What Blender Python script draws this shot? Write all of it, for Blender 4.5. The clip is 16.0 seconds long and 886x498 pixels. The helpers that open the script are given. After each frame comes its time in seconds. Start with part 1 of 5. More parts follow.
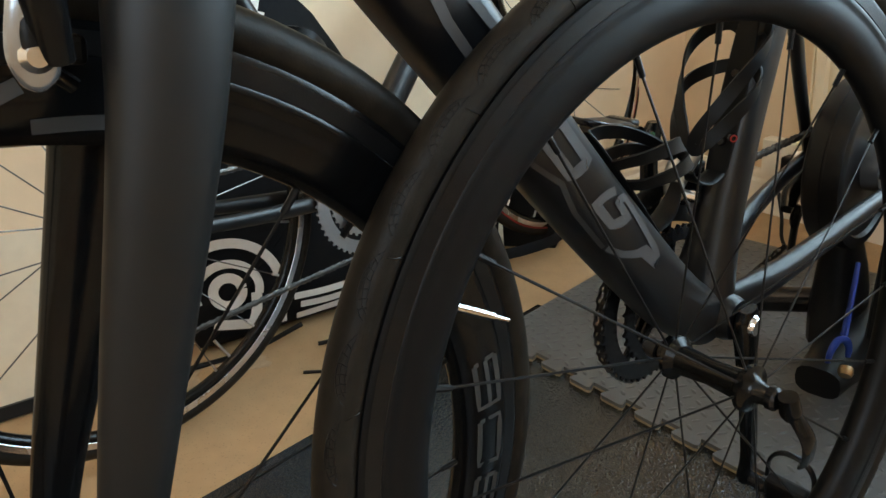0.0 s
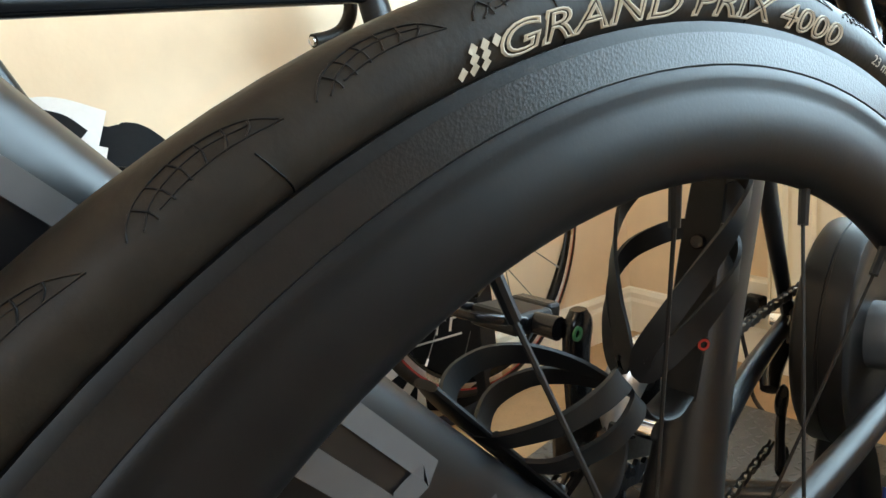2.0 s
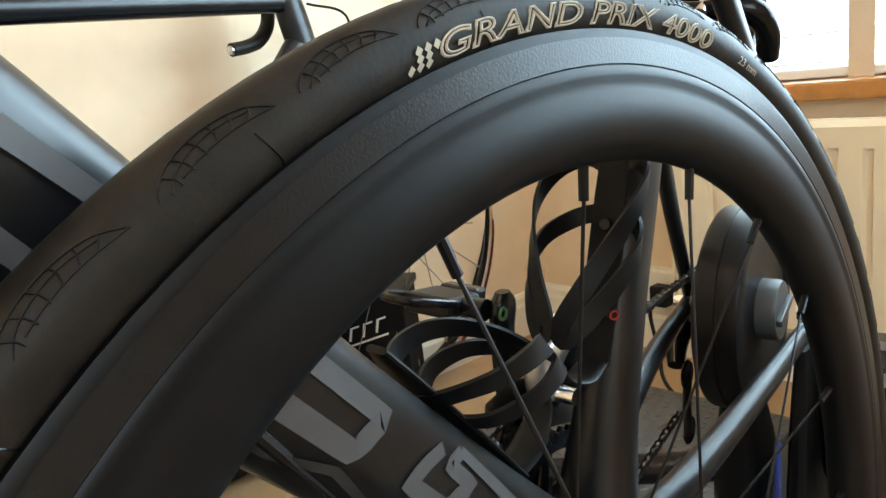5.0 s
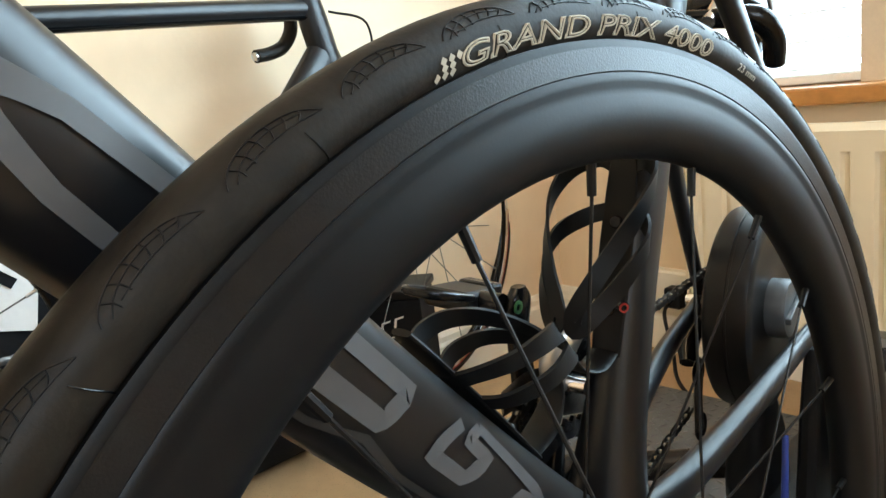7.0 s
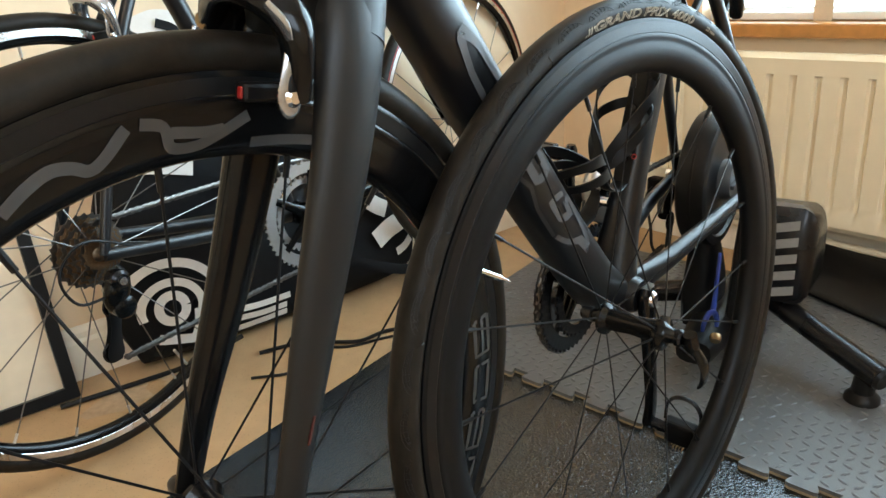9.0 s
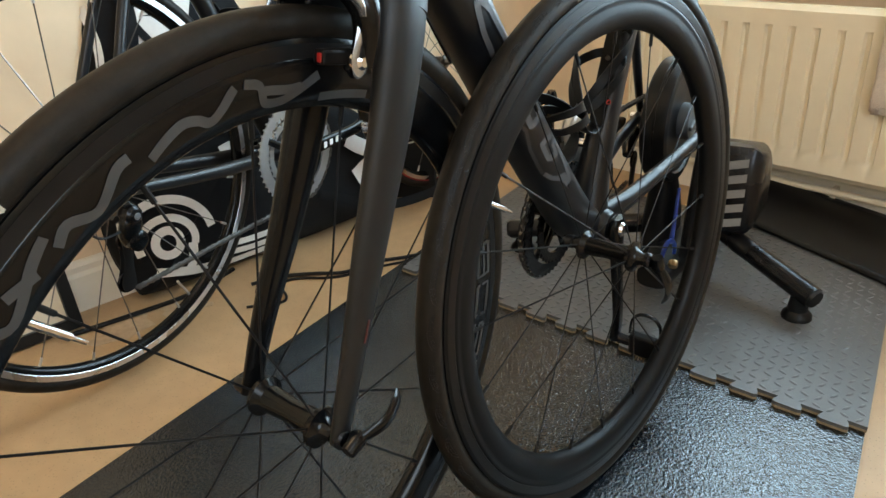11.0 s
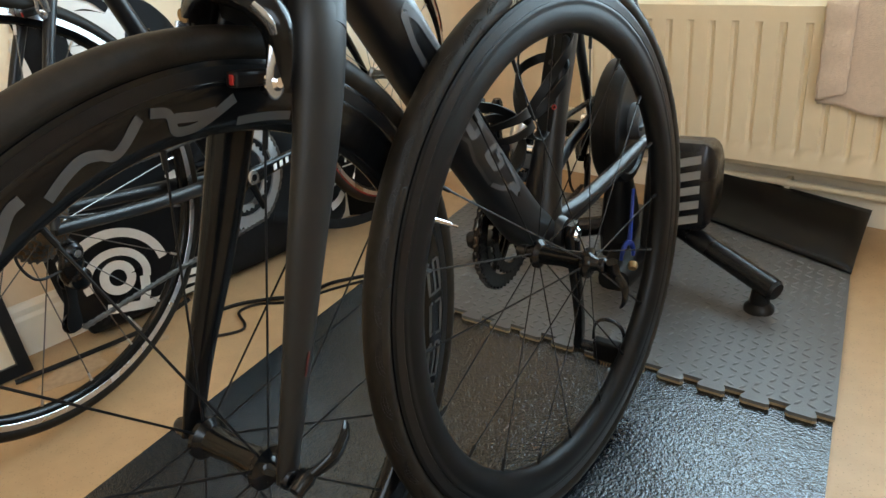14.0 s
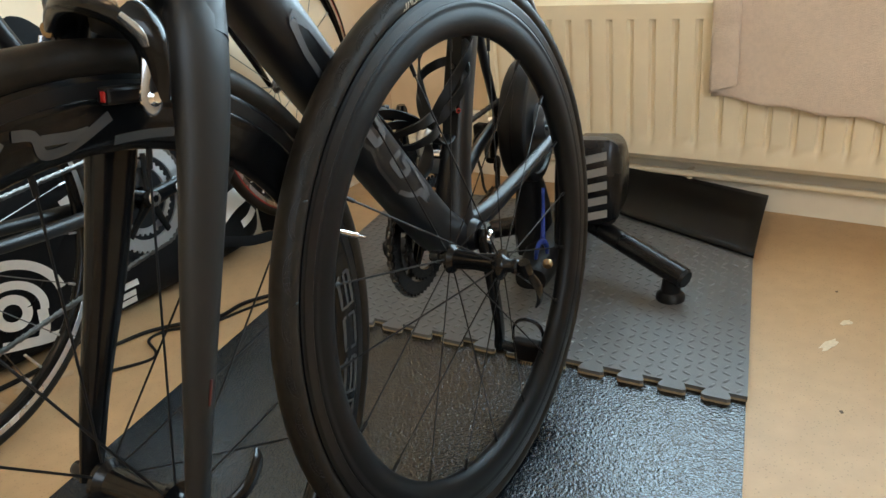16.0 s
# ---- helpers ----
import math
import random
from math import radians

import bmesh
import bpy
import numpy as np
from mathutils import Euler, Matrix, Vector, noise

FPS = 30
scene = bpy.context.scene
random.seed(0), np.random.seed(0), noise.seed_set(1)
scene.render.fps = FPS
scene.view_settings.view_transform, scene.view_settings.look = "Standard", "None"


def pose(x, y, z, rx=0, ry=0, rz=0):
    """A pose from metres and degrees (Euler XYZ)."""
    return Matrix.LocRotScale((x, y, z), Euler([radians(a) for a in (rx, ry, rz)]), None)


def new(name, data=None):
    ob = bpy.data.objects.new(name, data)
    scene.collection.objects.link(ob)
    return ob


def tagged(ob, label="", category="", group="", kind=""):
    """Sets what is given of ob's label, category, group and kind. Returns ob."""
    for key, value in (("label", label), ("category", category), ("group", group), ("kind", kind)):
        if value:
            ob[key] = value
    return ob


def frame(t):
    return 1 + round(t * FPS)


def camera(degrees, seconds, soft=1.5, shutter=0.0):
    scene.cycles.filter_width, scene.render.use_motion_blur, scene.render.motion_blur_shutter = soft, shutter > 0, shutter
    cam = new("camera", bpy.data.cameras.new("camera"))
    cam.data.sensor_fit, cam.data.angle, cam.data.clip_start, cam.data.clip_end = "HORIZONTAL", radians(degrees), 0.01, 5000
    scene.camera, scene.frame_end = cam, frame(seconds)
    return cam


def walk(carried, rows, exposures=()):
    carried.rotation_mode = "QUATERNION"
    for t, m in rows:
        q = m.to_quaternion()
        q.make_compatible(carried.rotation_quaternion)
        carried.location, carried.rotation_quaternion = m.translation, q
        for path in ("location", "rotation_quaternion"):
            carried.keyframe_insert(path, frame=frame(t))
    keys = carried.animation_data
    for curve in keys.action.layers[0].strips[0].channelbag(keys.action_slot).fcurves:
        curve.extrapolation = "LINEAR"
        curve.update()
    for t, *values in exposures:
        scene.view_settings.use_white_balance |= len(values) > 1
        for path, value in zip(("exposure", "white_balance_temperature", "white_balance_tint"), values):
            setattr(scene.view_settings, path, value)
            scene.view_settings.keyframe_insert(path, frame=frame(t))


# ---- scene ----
cam = camera(62.62, 16.0)
EXPOSURES = [(0.0, -0.48), (0.5, -0.15), (1.5, 0.02), (7.0, 0.03), (8.5, 0.02), (11.5, -0.20), (16.0, -0.24)]
ROWS = [
    (0, 0.2398, 0.1524, 0.6556, 68.08, 5.47, 11.88),
    (0.5, 0.2764, 0.2706, 0.6563, 67.51, 3.34, 9.07),
    (1, 0.2893, 0.3729, 0.6492, 72.03, 3.04, 8.14),
    (1.5, 0.2820, 0.4421, 0.6380, 75.32, 5.40, 7.51),
    (2, 0.2733, 0.4425, 0.6393, 76.76, 6.10, 7.98),
    (2.5, 0.2758, 0.4249, 0.6327, 75.47, 5.62, 6.58),
    (3, 0.2725, 0.4235, 0.6377, 75.07, 5.12, 3.67),
    (3.5, 0.2689, 0.4266, 0.6369, 75.58, 5.71, 2.22),
    (6, 0.2653, 0.3751, 0.6378, 77.02, 7.15, 1.44),
    (6.5, 0.2633, 0.3687, 0.6407, 77.25, 7.04, 2.14),
    (7, 0.2661, 0.3715, 0.6380, 77.18, 6.84, 2.48),
    (7.5, 0.2567, 0.3487, 0.6334, 76.86, 7.00, 3.44),
    (8, 0.2194, 0.2562, 0.6442, 75.86, 7.40, 3.63),
    (8.5, 0.1857, 0.1044, 0.6623, 73.27, 5.12, 3.35),
    (9, 0.1529, -0.0335, 0.6932, 69.66, 3.55, 1.60),
    (9.2, 0.1422, -0.0944, 0.6978, 67.56, 2.67, 0.97),
    (11.3, 0.0949, -0.1403, 0.7357, 64.51, 2.87, -3.27),
    (11.5, 0.0927, -0.1438, 0.7369, 64.80, 3.35, -4.39),
    (12, 0.0862, -0.1455, 0.7403, 66.18, 4.07, -4.89),
    (12.5, 0.0782, -0.1480, 0.7380, 66.53, 4.63, -4.22),
    (13, 0.0742, -0.1472, 0.7345, 65.92, 4.62, -3.07),
    (13.5, 0.0745, -0.1439, 0.7331, 65.65, 4.39, -2.81),
    (14, 0.1238, -0.1123, 0.7271, 65.20, 4.89, -5.64),
    (14.5, 0.1449, -0.1014, 0.7201, 64.52, 5.52, -10.36),
    (15, 0.1434, -0.0978, 0.7175, 64.03, 5.46, -12.17),
    (15.5, 0.1410, -0.0994, 0.7196, 64.44, 5.68, -12.75),
    (16, 0.1385, -0.1007, 0.7216, 65.08, 5.78, -12.76),
]
walk(cam, [(t, pose(x, y, z, rx, ry, rz)) for t, x, y, z, rx, ry, rz in ROWS], EXPOSURES)

# ---- light ----
world = bpy.data.worlds.new("world")
scene.world = world
world.use_nodes = True
sky = world.node_tree.nodes.new("ShaderNodeTexSky")
sky.sky_type, sky.sun_disc, sky.sun_elevation, sky.sun_rotation = "NISHITA", False, radians(38), radians(20)
world.node_tree.links.new(sky.outputs[0], world.node_tree.nodes["Background"].inputs[0])
world.node_tree.nodes["Background"].inputs[1].default_value = 0.12
ROOM = pose(0.431, 2.17, 0, 0, 0, -48.24)      # x along the radiator wall, y out through it
bx, by = Vector((-0.609, -0.793, 0)).normalized(), Vector((0.791, -0.607, -0.0711)).normalized()
bz = bx.cross(by)
BIKE = Matrix(((bx.x, by.x, bz.x, -0.0312), (bx.y, by.y, bz.y, 0.3751), (bx.z, by.z, bz.z, 0.3436), (0, 0, 0, 1)))   # x forward, y left, at the front axle


def area_lamp(name, m, w, h, watts, colour):
    lamp = bpy.data.lights.new(name, "AREA")
    lamp.shape, lamp.size, lamp.size_y, lamp.energy, lamp.color = "RECTANGLE", w, h, watts, colour
    ob = new(name, lamp)
    ob.matrix_world = m
    return ob


WIN_X0, WIN_X1, WIN_Z0, WIN_Z1 = 0.44, 2.0, 0.56, 1.85
area_lamp("window_daylight", ROOM @ pose((WIN_X0 + WIN_X1) / 2, 0.09, (WIN_Z0 + WIN_Z1) / 2, -90, 0, 0), 1.5, 1.2, 95, (0.58, 0.83, 1.0))
# bluish side lamp added as fill, set at an invented window
area_lamp("side_fill_light", ROOM @ pose(2.98, -2.2, 1.45, 0, 90, 0), 1.1, 1.3, 36, (0.76, 0.89, 1.0))
bulb = bpy.data.lights.new("ceiling_bulb", "POINT")
bulb.energy, bulb.color, bulb.shadow_soft_size = 15.0, (1.0, 0.66, 0.36), 0.12
new("ceiling_bulb", bulb).matrix_world = ROOM @ pose(1.1, -1.9, 2.05)


# ---- materials ----
def mat(name, colour, rough=0.5, metal=0.0, vary=0.12, scale=30.0, bump=0.0, bump_scale=200.0, coat=0.0, per_object=0.0, spec=0.5, dist=0.002, speck=0.0, cells=False, detail=3):
    """A procedural surface: base colour varied at two scales, roughness varied, fine relief."""
    m = bpy.data.materials.new(name)
    m.use_nodes = True
    n, l = m.node_tree.nodes, m.node_tree.links
    b = n["Principled BSDF"]
    b.inputs["Metallic"].default_value = metal
    b.inputs["Coat Weight"].default_value = coat
    b.inputs["Coat Roughness"].default_value = 0.12
    b.inputs["Specular IOR Level"].default_value = spec
    co = n.new("ShaderNodeTexCoord")
    big, small = n.new("ShaderNodeTexNoise"), n.new("ShaderNodeTexNoise")
    big.inputs["Scale"].default_value, small.inputs["Scale"].default_value = scale * 0.22, scale * 3.0
    big.inputs["Detail"].default_value, small.inputs["Detail"].default_value = 4, 3
    for t in (big, small):
        l.new(co.outputs["Object"], t.inputs["Vector"])
    add = n.new("ShaderNodeMath")
    add.operation = "ADD"
    l.new(big.outputs["Fac"], add.inputs[0])
    l.new(small.outputs["Fac"], add.inputs[1])
    rng = n.new("ShaderNodeMapRange")
    rng.inputs["From Min"].default_value, rng.inputs["From Max"].default_value = 0.6, 1.4
    rng.inputs["To Min"].default_value, rng.inputs["To Max"].default_value = 1 - vary, 1 + vary
    l.new(add.outputs[0], rng.inputs["Value"])
    mul = n.new("ShaderNodeVectorMath")
    mul.operation = "SCALE"
    mul.inputs[0].default_value = colour[:3]
    l.new(rng.outputs[0], mul.inputs["Scale"])
    out = mul.outputs[0]
    if per_object:
        info, r2, m2 = n.new("ShaderNodeObjectInfo"), n.new("ShaderNodeMapRange"), n.new("ShaderNodeVectorMath")
        r2.inputs["To Min"].default_value, r2.inputs["To Max"].default_value = 1 - per_object, 1 + per_object
        l.new(info.outputs["Random"], r2.inputs["Value"])
        m2.operation = "SCALE"
        l.new(out, m2.inputs[0])
        l.new(r2.outputs[0], m2.inputs["Scale"])
        out = m2.outputs[0]
    if speck:
        # scattered darker fibres and crumbs
        vo, r3, m3 = n.new("ShaderNodeTexVoronoi"), n.new("ShaderNodeMapRange"), n.new("ShaderNodeVectorMath")
        vo.inputs["Scale"].default_value = 170
        l.new(co.outputs["Object"], vo.inputs["Vector"])
        r3.inputs["From Min"].default_value, r3.inputs["From Max"].default_value = 0.08, 0.22
        r3.inputs["To Min"].default_value, r3.inputs["To Max"].default_value = 1 - speck, 1.0
        l.new(vo.outputs["Distance"], r3.inputs["Value"])
        m3.operation = "SCALE"
        l.new(out, m3.inputs[0])
        l.new(r3.outputs[0], m3.inputs["Scale"])
        out = m3.outputs[0]
    l.new(out, b.inputs["Base Color"])
    rr = n.new("ShaderNodeMapRange")
    rr.inputs["To Min"].default_value, rr.inputs["To Max"].default_value = max(0.03, rough - 0.09), min(1, rough + 0.09)
    l.new(big.outputs["Fac"], rr.inputs["Value"])
    l.new(rr.outputs[0], b.inputs["Roughness"])
    if bump:
        tex, bp = n.new("ShaderNodeTexVoronoi" if cells else "ShaderNodeTexNoise"), n.new("ShaderNodeBump")
        tex.inputs["Scale"].default_value, tex.inputs["Detail"].default_value = bump_scale, 1 if cells else detail
        l.new(co.outputs["Object"], tex.inputs["Vector"])
        bp.inputs["Strength"].default_value, bp.inputs["Distance"].default_value = bump, dist
        l.new(tex.outputs["Distance" if cells else "Fac"], bp.inputs["Height"])
        l.new(bp.outputs[0], b.inputs["Normal"])
    return m


M = {
    "wall": mat("cream_wall_paint", (0.80, 0.62, 0.42), 0.6, vary=0.07, scale=5, bump=0.12, bump_scale=90),
    "white": mat("white_gloss_paint", (0.82, 0.76, 0.64), 0.35, vary=0.05, scale=8, bump=0.06, bump_scale=60),
    "ceiling": mat("ceiling_paint", (0.8, 0.78, 0.74), 0.8, vary=0.04, scale=5),
    "radiator": mat("radiator_enamel", (0.84, 0.725, 0.535), 0.32, vary=0.04, scale=9, bump=0.05, bump_scale=40),
    "floor": mat("hardboard_floor", (0.44, 0.285, 0.15), 0.5, vary=0.10, scale=9, bump=0.15, bump_scale=260, dist=0.001, speck=0.35),
    # mat's base is tinted blue to help the window's sky reflection
    "mat": mat("black_pvc_mat", (0.0045, 0.0070, 0.0100), 0.06, vary=0.2, scale=40, bump=1.0, bump_scale=250, dist=0.0016, spec=0.8, detail=1),
    "foam": mat("grey_foam_tile", (0.090, 0.089, 0.088), 0.43, vary=0.1, scale=25, bump=0.25, bump_scale=500, dist=0.001),
    "foam_edge": mat("foam_tile_cut_edge", (0.30, 0.225, 0.13), 0.8, vary=0.2, scale=60),
    "tyre": mat("tyre_rubber", (0.0135, 0.0106, 0.0078), 0.50, spec=0.16, vary=0.5, scale=35, bump=0.12, bump_scale=400, dist=0.001),
    "carbon": mat("matt_carbon", (0.0042, 0.0044, 0.0049), 0.43, spec=0.17, vary=0.14, scale=30, bump=0.03, bump_scale=700, dist=0.001),
    "track": mat("brake_track_carbon", (0.006, 0.006, 0.0063), 0.31, spec=0.26, vary=0.3, scale=50, bump=0.07, bump_scale=900, dist=0.001, cells=True),
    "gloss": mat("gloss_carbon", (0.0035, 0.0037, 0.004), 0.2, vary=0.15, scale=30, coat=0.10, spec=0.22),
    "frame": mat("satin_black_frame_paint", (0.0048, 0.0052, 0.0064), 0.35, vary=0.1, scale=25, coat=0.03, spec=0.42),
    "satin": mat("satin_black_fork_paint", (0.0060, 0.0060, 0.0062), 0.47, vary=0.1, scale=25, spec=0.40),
    "tube_decal": mat("light_grey_tube_decal", (0.075, 0.076, 0.080), 0.42, vary=0.08, scale=40),
    "decal": mat("grey_decal", (0.040, 0.040, 0.040), 0.42, vary=0.08, scale=40),
    "decal_dark": mat("dark_grey_decal", (0.03, 0.03, 0.03), 0.45, vary=0.1, scale=40),
    "print": mat("cream_tyre_print", (0.40, 0.36, 0.28), 0.7, vary=0.2, scale=120),
    "alu": mat("brushed_aluminium", (0.62, 0.62, 0.63), 0.28, 1.0, vary=0.12, scale=60),
    "silver": mat("silver_caliper_paint", (0.40, 0.42, 0.45), 0.22, 0.85, vary=0.15, scale=80),
    "chrome": mat("polished_steel", (0.75, 0.75, 0.76), 0.12, 1.0, vary=0.06, scale=60),
    "steel": mat("dark_steel", (0.16, 0.15, 0.14), 0.34, 1.0, vary=0.3, scale=90),
    "brass": mat("worn_brass_steel", (0.28, 0.20, 0.11), 0.35, 1.0, vary=0.3, scale=90),
    "sprocket": mat("oily_brown_sprocket", (0.20, 0.13, 0.075), 0.42, 0.9, vary=0.4, scale=120),
    "ring": mat("silver_chainring", (0.60, 0.61, 0.62), 0.30, 0.85, vary=0.08, scale=60),
    "black": mat("black_plastic", (0.005, 0.005, 0.0055), 0.40, spec=0.22, vary=0.15, scale=40, bump=0.05, bump_scale=300, dist=0.001),
    "anod": mat("black_anodised_metal", (0.02, 0.02, 0.022), 0.26, 0.7, vary=0.1, scale=50),
    "grey": mat("grey_plastic", (0.055, 0.056, 0.058), 0.45, vary=0.1, scale=40),
    "stripe": mat("light_grey_stripe", (0.26, 0.255, 0.245), 0.4, vary=0.08, scale=30),
    "red": mat("red_anodised", (0.26, 0.010, 0.008), 0.35, vary=0.1),
    "darkred": mat("dark_red_print", (0.05, 0.006, 0.006), 0.45, vary=0.1),
    "blue": mat("blue_anodised", (0.010, 0.038, 0.27), 0.3, 0.2, vary=0.1),
    "green": mat("green_seal", (0.010, 0.085, 0.025), 0.4, vary=0.1),
    "fabric": mat("black_bag_fabric", (0.006, 0.0063, 0.0075), 0.7, spec=0.15, vary=0.25, scale=60, bump=0.3, bump_scale=900, dist=0.001),
    "bagwhite": mat("white_bag_print", (0.72, 0.70, 0.67), 0.6, vary=0.05, scale=40, bump=0.1, bump_scale=900, dist=0.001),
    "towel": mat("terry_towel", (0.80, 0.66, 0.55), 0.95, vary=0.08, scale=40, bump=0.9, bump_scale=420, dist=0.004),
    "wood": mat("varnished_pine", (0.50, 0.22, 0.06), 0.35, vary=0.25, scale=14),
    "upvc": mat("white_window_plastic", (0.80, 0.80, 0.79), 0.3, vary=0.03),
    "slat": mat("white_blind_slat", (0.82, 0.82, 0.80), 0.45, vary=0.03),
    "tape": mat("cream_ladder_tape", (0.70, 0.58, 0.44), 0.8, vary=0.06, scale=90),
    "board": mat("cream_board", (0.70, 0.60, 0.45), 0.6, vary=0.08, scale=10),
    "scuff": mat("floor_scuff_white", (0.62, 0.52, 0.38), 0.7, vary=0.2, scale=60),
    "stain": mat("floor_worn_patch", (0.42, 0.30, 0.19), 0.6, vary=0.25, scale=25),
    "mark": mat("dark_floor_mark", (0.10, 0.06, 0.03), 0.7),
}
glass = bpy.data.materials.new("window_glass")
glass.use_nodes = True
gb = glass.node_tree.nodes["Principled BSDF"]
gb.inputs["Transmission Weight"].default_value, gb.inputs["Roughness"].default_value, gb.inputs["IOR"].default_value = 1.0, 0.01, 1.45
M["glass"] = glass


# ---- mesh helpers ----
class Mesh:
    """Collects vertices and faces."""
    def __init__(self):
        self.v, self.f = [], []

    def add(self, verts, faces, m=None):
        o = len(self.v)
        self.v += [tuple(m @ Vector(p)) if m else tuple(p) for p in verts]
        self.f += [tuple(o + i for i in f) for f in faces]
        return self


def grid_faces(rows, cols, close_r=False, close_c=False):
    out = []
    for i in range(rows if close_r else rows - 1):
        for j in range(cols if close_c else cols - 1):
            a, b = i * cols + j, i * cols + (j + 1) % cols
            c, d = ((i + 1) % rows) * cols + (j + 1) % cols, ((i + 1) % rows) * cols + j
            out.append((a, b, c, d))
    return out


def smooth_path(pts, n):
    """Catmull-Rom through the points (tuples of any length), n steps a span."""
    p = [np.array(q, float) for q in pts]
    if len(p) < 3:
        return [p[0] + (p[-1] - p[0]) * i / n for i in range(n + 1)]
    p = [2 * p[0] - p[1]] + p + [2 * p[-1] - p[-2]]
    out = []
    for i in range(1, len(p) - 2):
        for k in range(n):
            t = k / n
            out.append(0.5 * (2 * p[i] + (p[i + 1] - p[i - 1]) * t + (2 * p[i - 1] - 5 * p[i] + 4 * p[i + 1] - p[i + 2]) * t * t
                              + (3 * p[i] - p[i - 1] - 3 * p[i + 1] + p[i + 2]) * t ** 3))
    return out + [p[-2]]


def sweep(pts, n=6, seg=14, side=(0, 1, 0), power=2.0, mesh=None, m=None, closed=False):
    """A tube through rows (x, y, z, half width along side, half depth); power above 2 squares the section."""
    rows = smooth_path(pts, n)
    side = Vector(side).normalized()
    verts = []
    for i, r in enumerate(rows):
        c = Vector(r[:3])
        d = (Vector(rows[min(i + 1, len(rows) - 1)][:3]) - Vector(rows[max(i - 1, 0)][:3])).normalized()
        s = (side - d * side.dot(d)).normalized()
        u = d.cross(s)
        for k in range(seg):
            a = 2 * math.pi * k / seg
            ca, sa = math.cos(a), math.sin(a)
            x = math.copysign(abs(ca) ** (2 / power), ca) * r[3]
            y = math.copysign(abs(sa) ** (2 / power), sa) * r[4]
            verts.append(c + s * x + u * y)
    faces = grid_faces(len(rows), seg, close_c=True)
    faces += [tuple(range(seg))[::-1], tuple((len(rows) - 1) * seg + k for k in range(seg))]
    return (mesh or Mesh()).add(verts, faces, m)


def lathe(profile, seg=96, mesh=None, m=None, closed=True, arc=(0, 360)):
    """Turns (radius, y) round the y axis."""
    full = arc[1] - arc[0] >= 360
    n = seg if full else seg + 1
    verts = []
    for i in range(n):
        a = radians(arc[0] + (arc[1] - arc[0]) * i / seg)
        verts += [(r * math.cos(a), y, r * math.sin(a)) for r, y in profile]
    return (mesh or Mesh()).add(verts, grid_faces(n, len(profile), close_r=full, close_c=closed), m)


def box(x0, x1, y0, y1, z0, z1, mesh=None, m=None, bevel=0.0):
    """A box, its edges chamfered."""
    b = min(bevel, (x1 - x0) / 2.01, (y1 - y0) / 2.01, (z1 - z0) / 2.01)
    if b <= 0:
        v = [(x, y, z) for z in (z0, z1) for y in (y0, y1) for x in (x0, x1)]
        return (mesh or Mesh()).add(v, [(0, 2, 3, 1), (4, 5, 7, 6), (0, 1, 5, 4), (2, 6, 7, 3), (0, 4, 6, 2), (1, 3, 7, 5)], m)
    bm = bmesh.new()
    bmesh.ops.create_cube(bm, size=1)
    for v in bm.verts:
        v.co = ((x0 + x1) / 2 + v.co.x * (x1 - x0), (y0 + y1) / 2 + v.co.y * (y1 - y0), (z0 + z1) / 2 + v.co.z * (z1 - z0))
    bmesh.ops.bevel(bm, geom=bm.edges[:], offset=b, segments=2, profile=0.5, affect="EDGES")
    out = (mesh or Mesh()).add([v.co for v in bm.verts], [[v.index for v in f.verts] for f in bm.faces], m)
    bm.free()
    return out


def rod(a, b, r0, r1=None, seg=10, mesh=None, m=None):
    a, b = Vector(a), Vector(b)
    side = Vector((0, 1, 0)) if abs((b - a).normalized().y) < 0.9 else Vector((1, 0, 0))
    r1 = r0 if r1 is None else r1
    return sweep([(*a, r0, r0), (*b, r1, r1)], 1, seg, side, mesh=mesh, m=m)


def plate(outline, z0, z1, mesh=None, m=None):
    """A flat outline (x, y) given thickness along z."""
    n = len(outline)
    v = [(x, y, z0) for x, y in outline] + [(x, y, z1) for x, y in outline]
    f = [tuple(range(n))[::-1], tuple(range(n, 2 * n))] + [(i, (i + 1) % n, n + (i + 1) % n, n + i) for i in range(n)]
    return (mesh or Mesh()).add(v, f, m)


def link(name, mesh, material, smooth=True):
    me = bpy.data.meshes.new(name)
    me.from_pydata(mesh.v, [], mesh.f)
    bm = bmesh.new()
    bm.from_mesh(me)
    bmesh.ops.recalc_face_normals(bm, faces=bm.faces[:])
    for e in bm.edges:
        e.smooth = not (len(e.link_faces) == 2 and e.calc_face_angle(0) > radians(38))
    for f in bm.faces:
        f.smooth = smooth
    bm.to_mesh(me)
    bm.free()
    me.materials.append(M[material])
    return new(name, me)


def part(name, mesh, material, parent, label="", smooth=True):
    ob = link(name, mesh, material, smooth)
    ob.parent = parent
    return tagged(ob, label)


def share(name, ob, parent, m):
    """Another object on the same mesh."""
    o = new(name, ob.data)
    o.parent, o.matrix_basis = parent, m
    return o


def thing(name, label, category, m=None, group="", kind=""):
    ob = new(name)
    ob.empty_display_size = 0.05
    if m:
        ob.matrix_world = m
    return tagged(ob, label, category, group, kind)


def structure(name, mesh, material, label="", m=None, smooth=False):
    ob = link(name, mesh, material, smooth)
    if m:
        ob.matrix_world = m
    return tagged(ob, label, kind="structure")


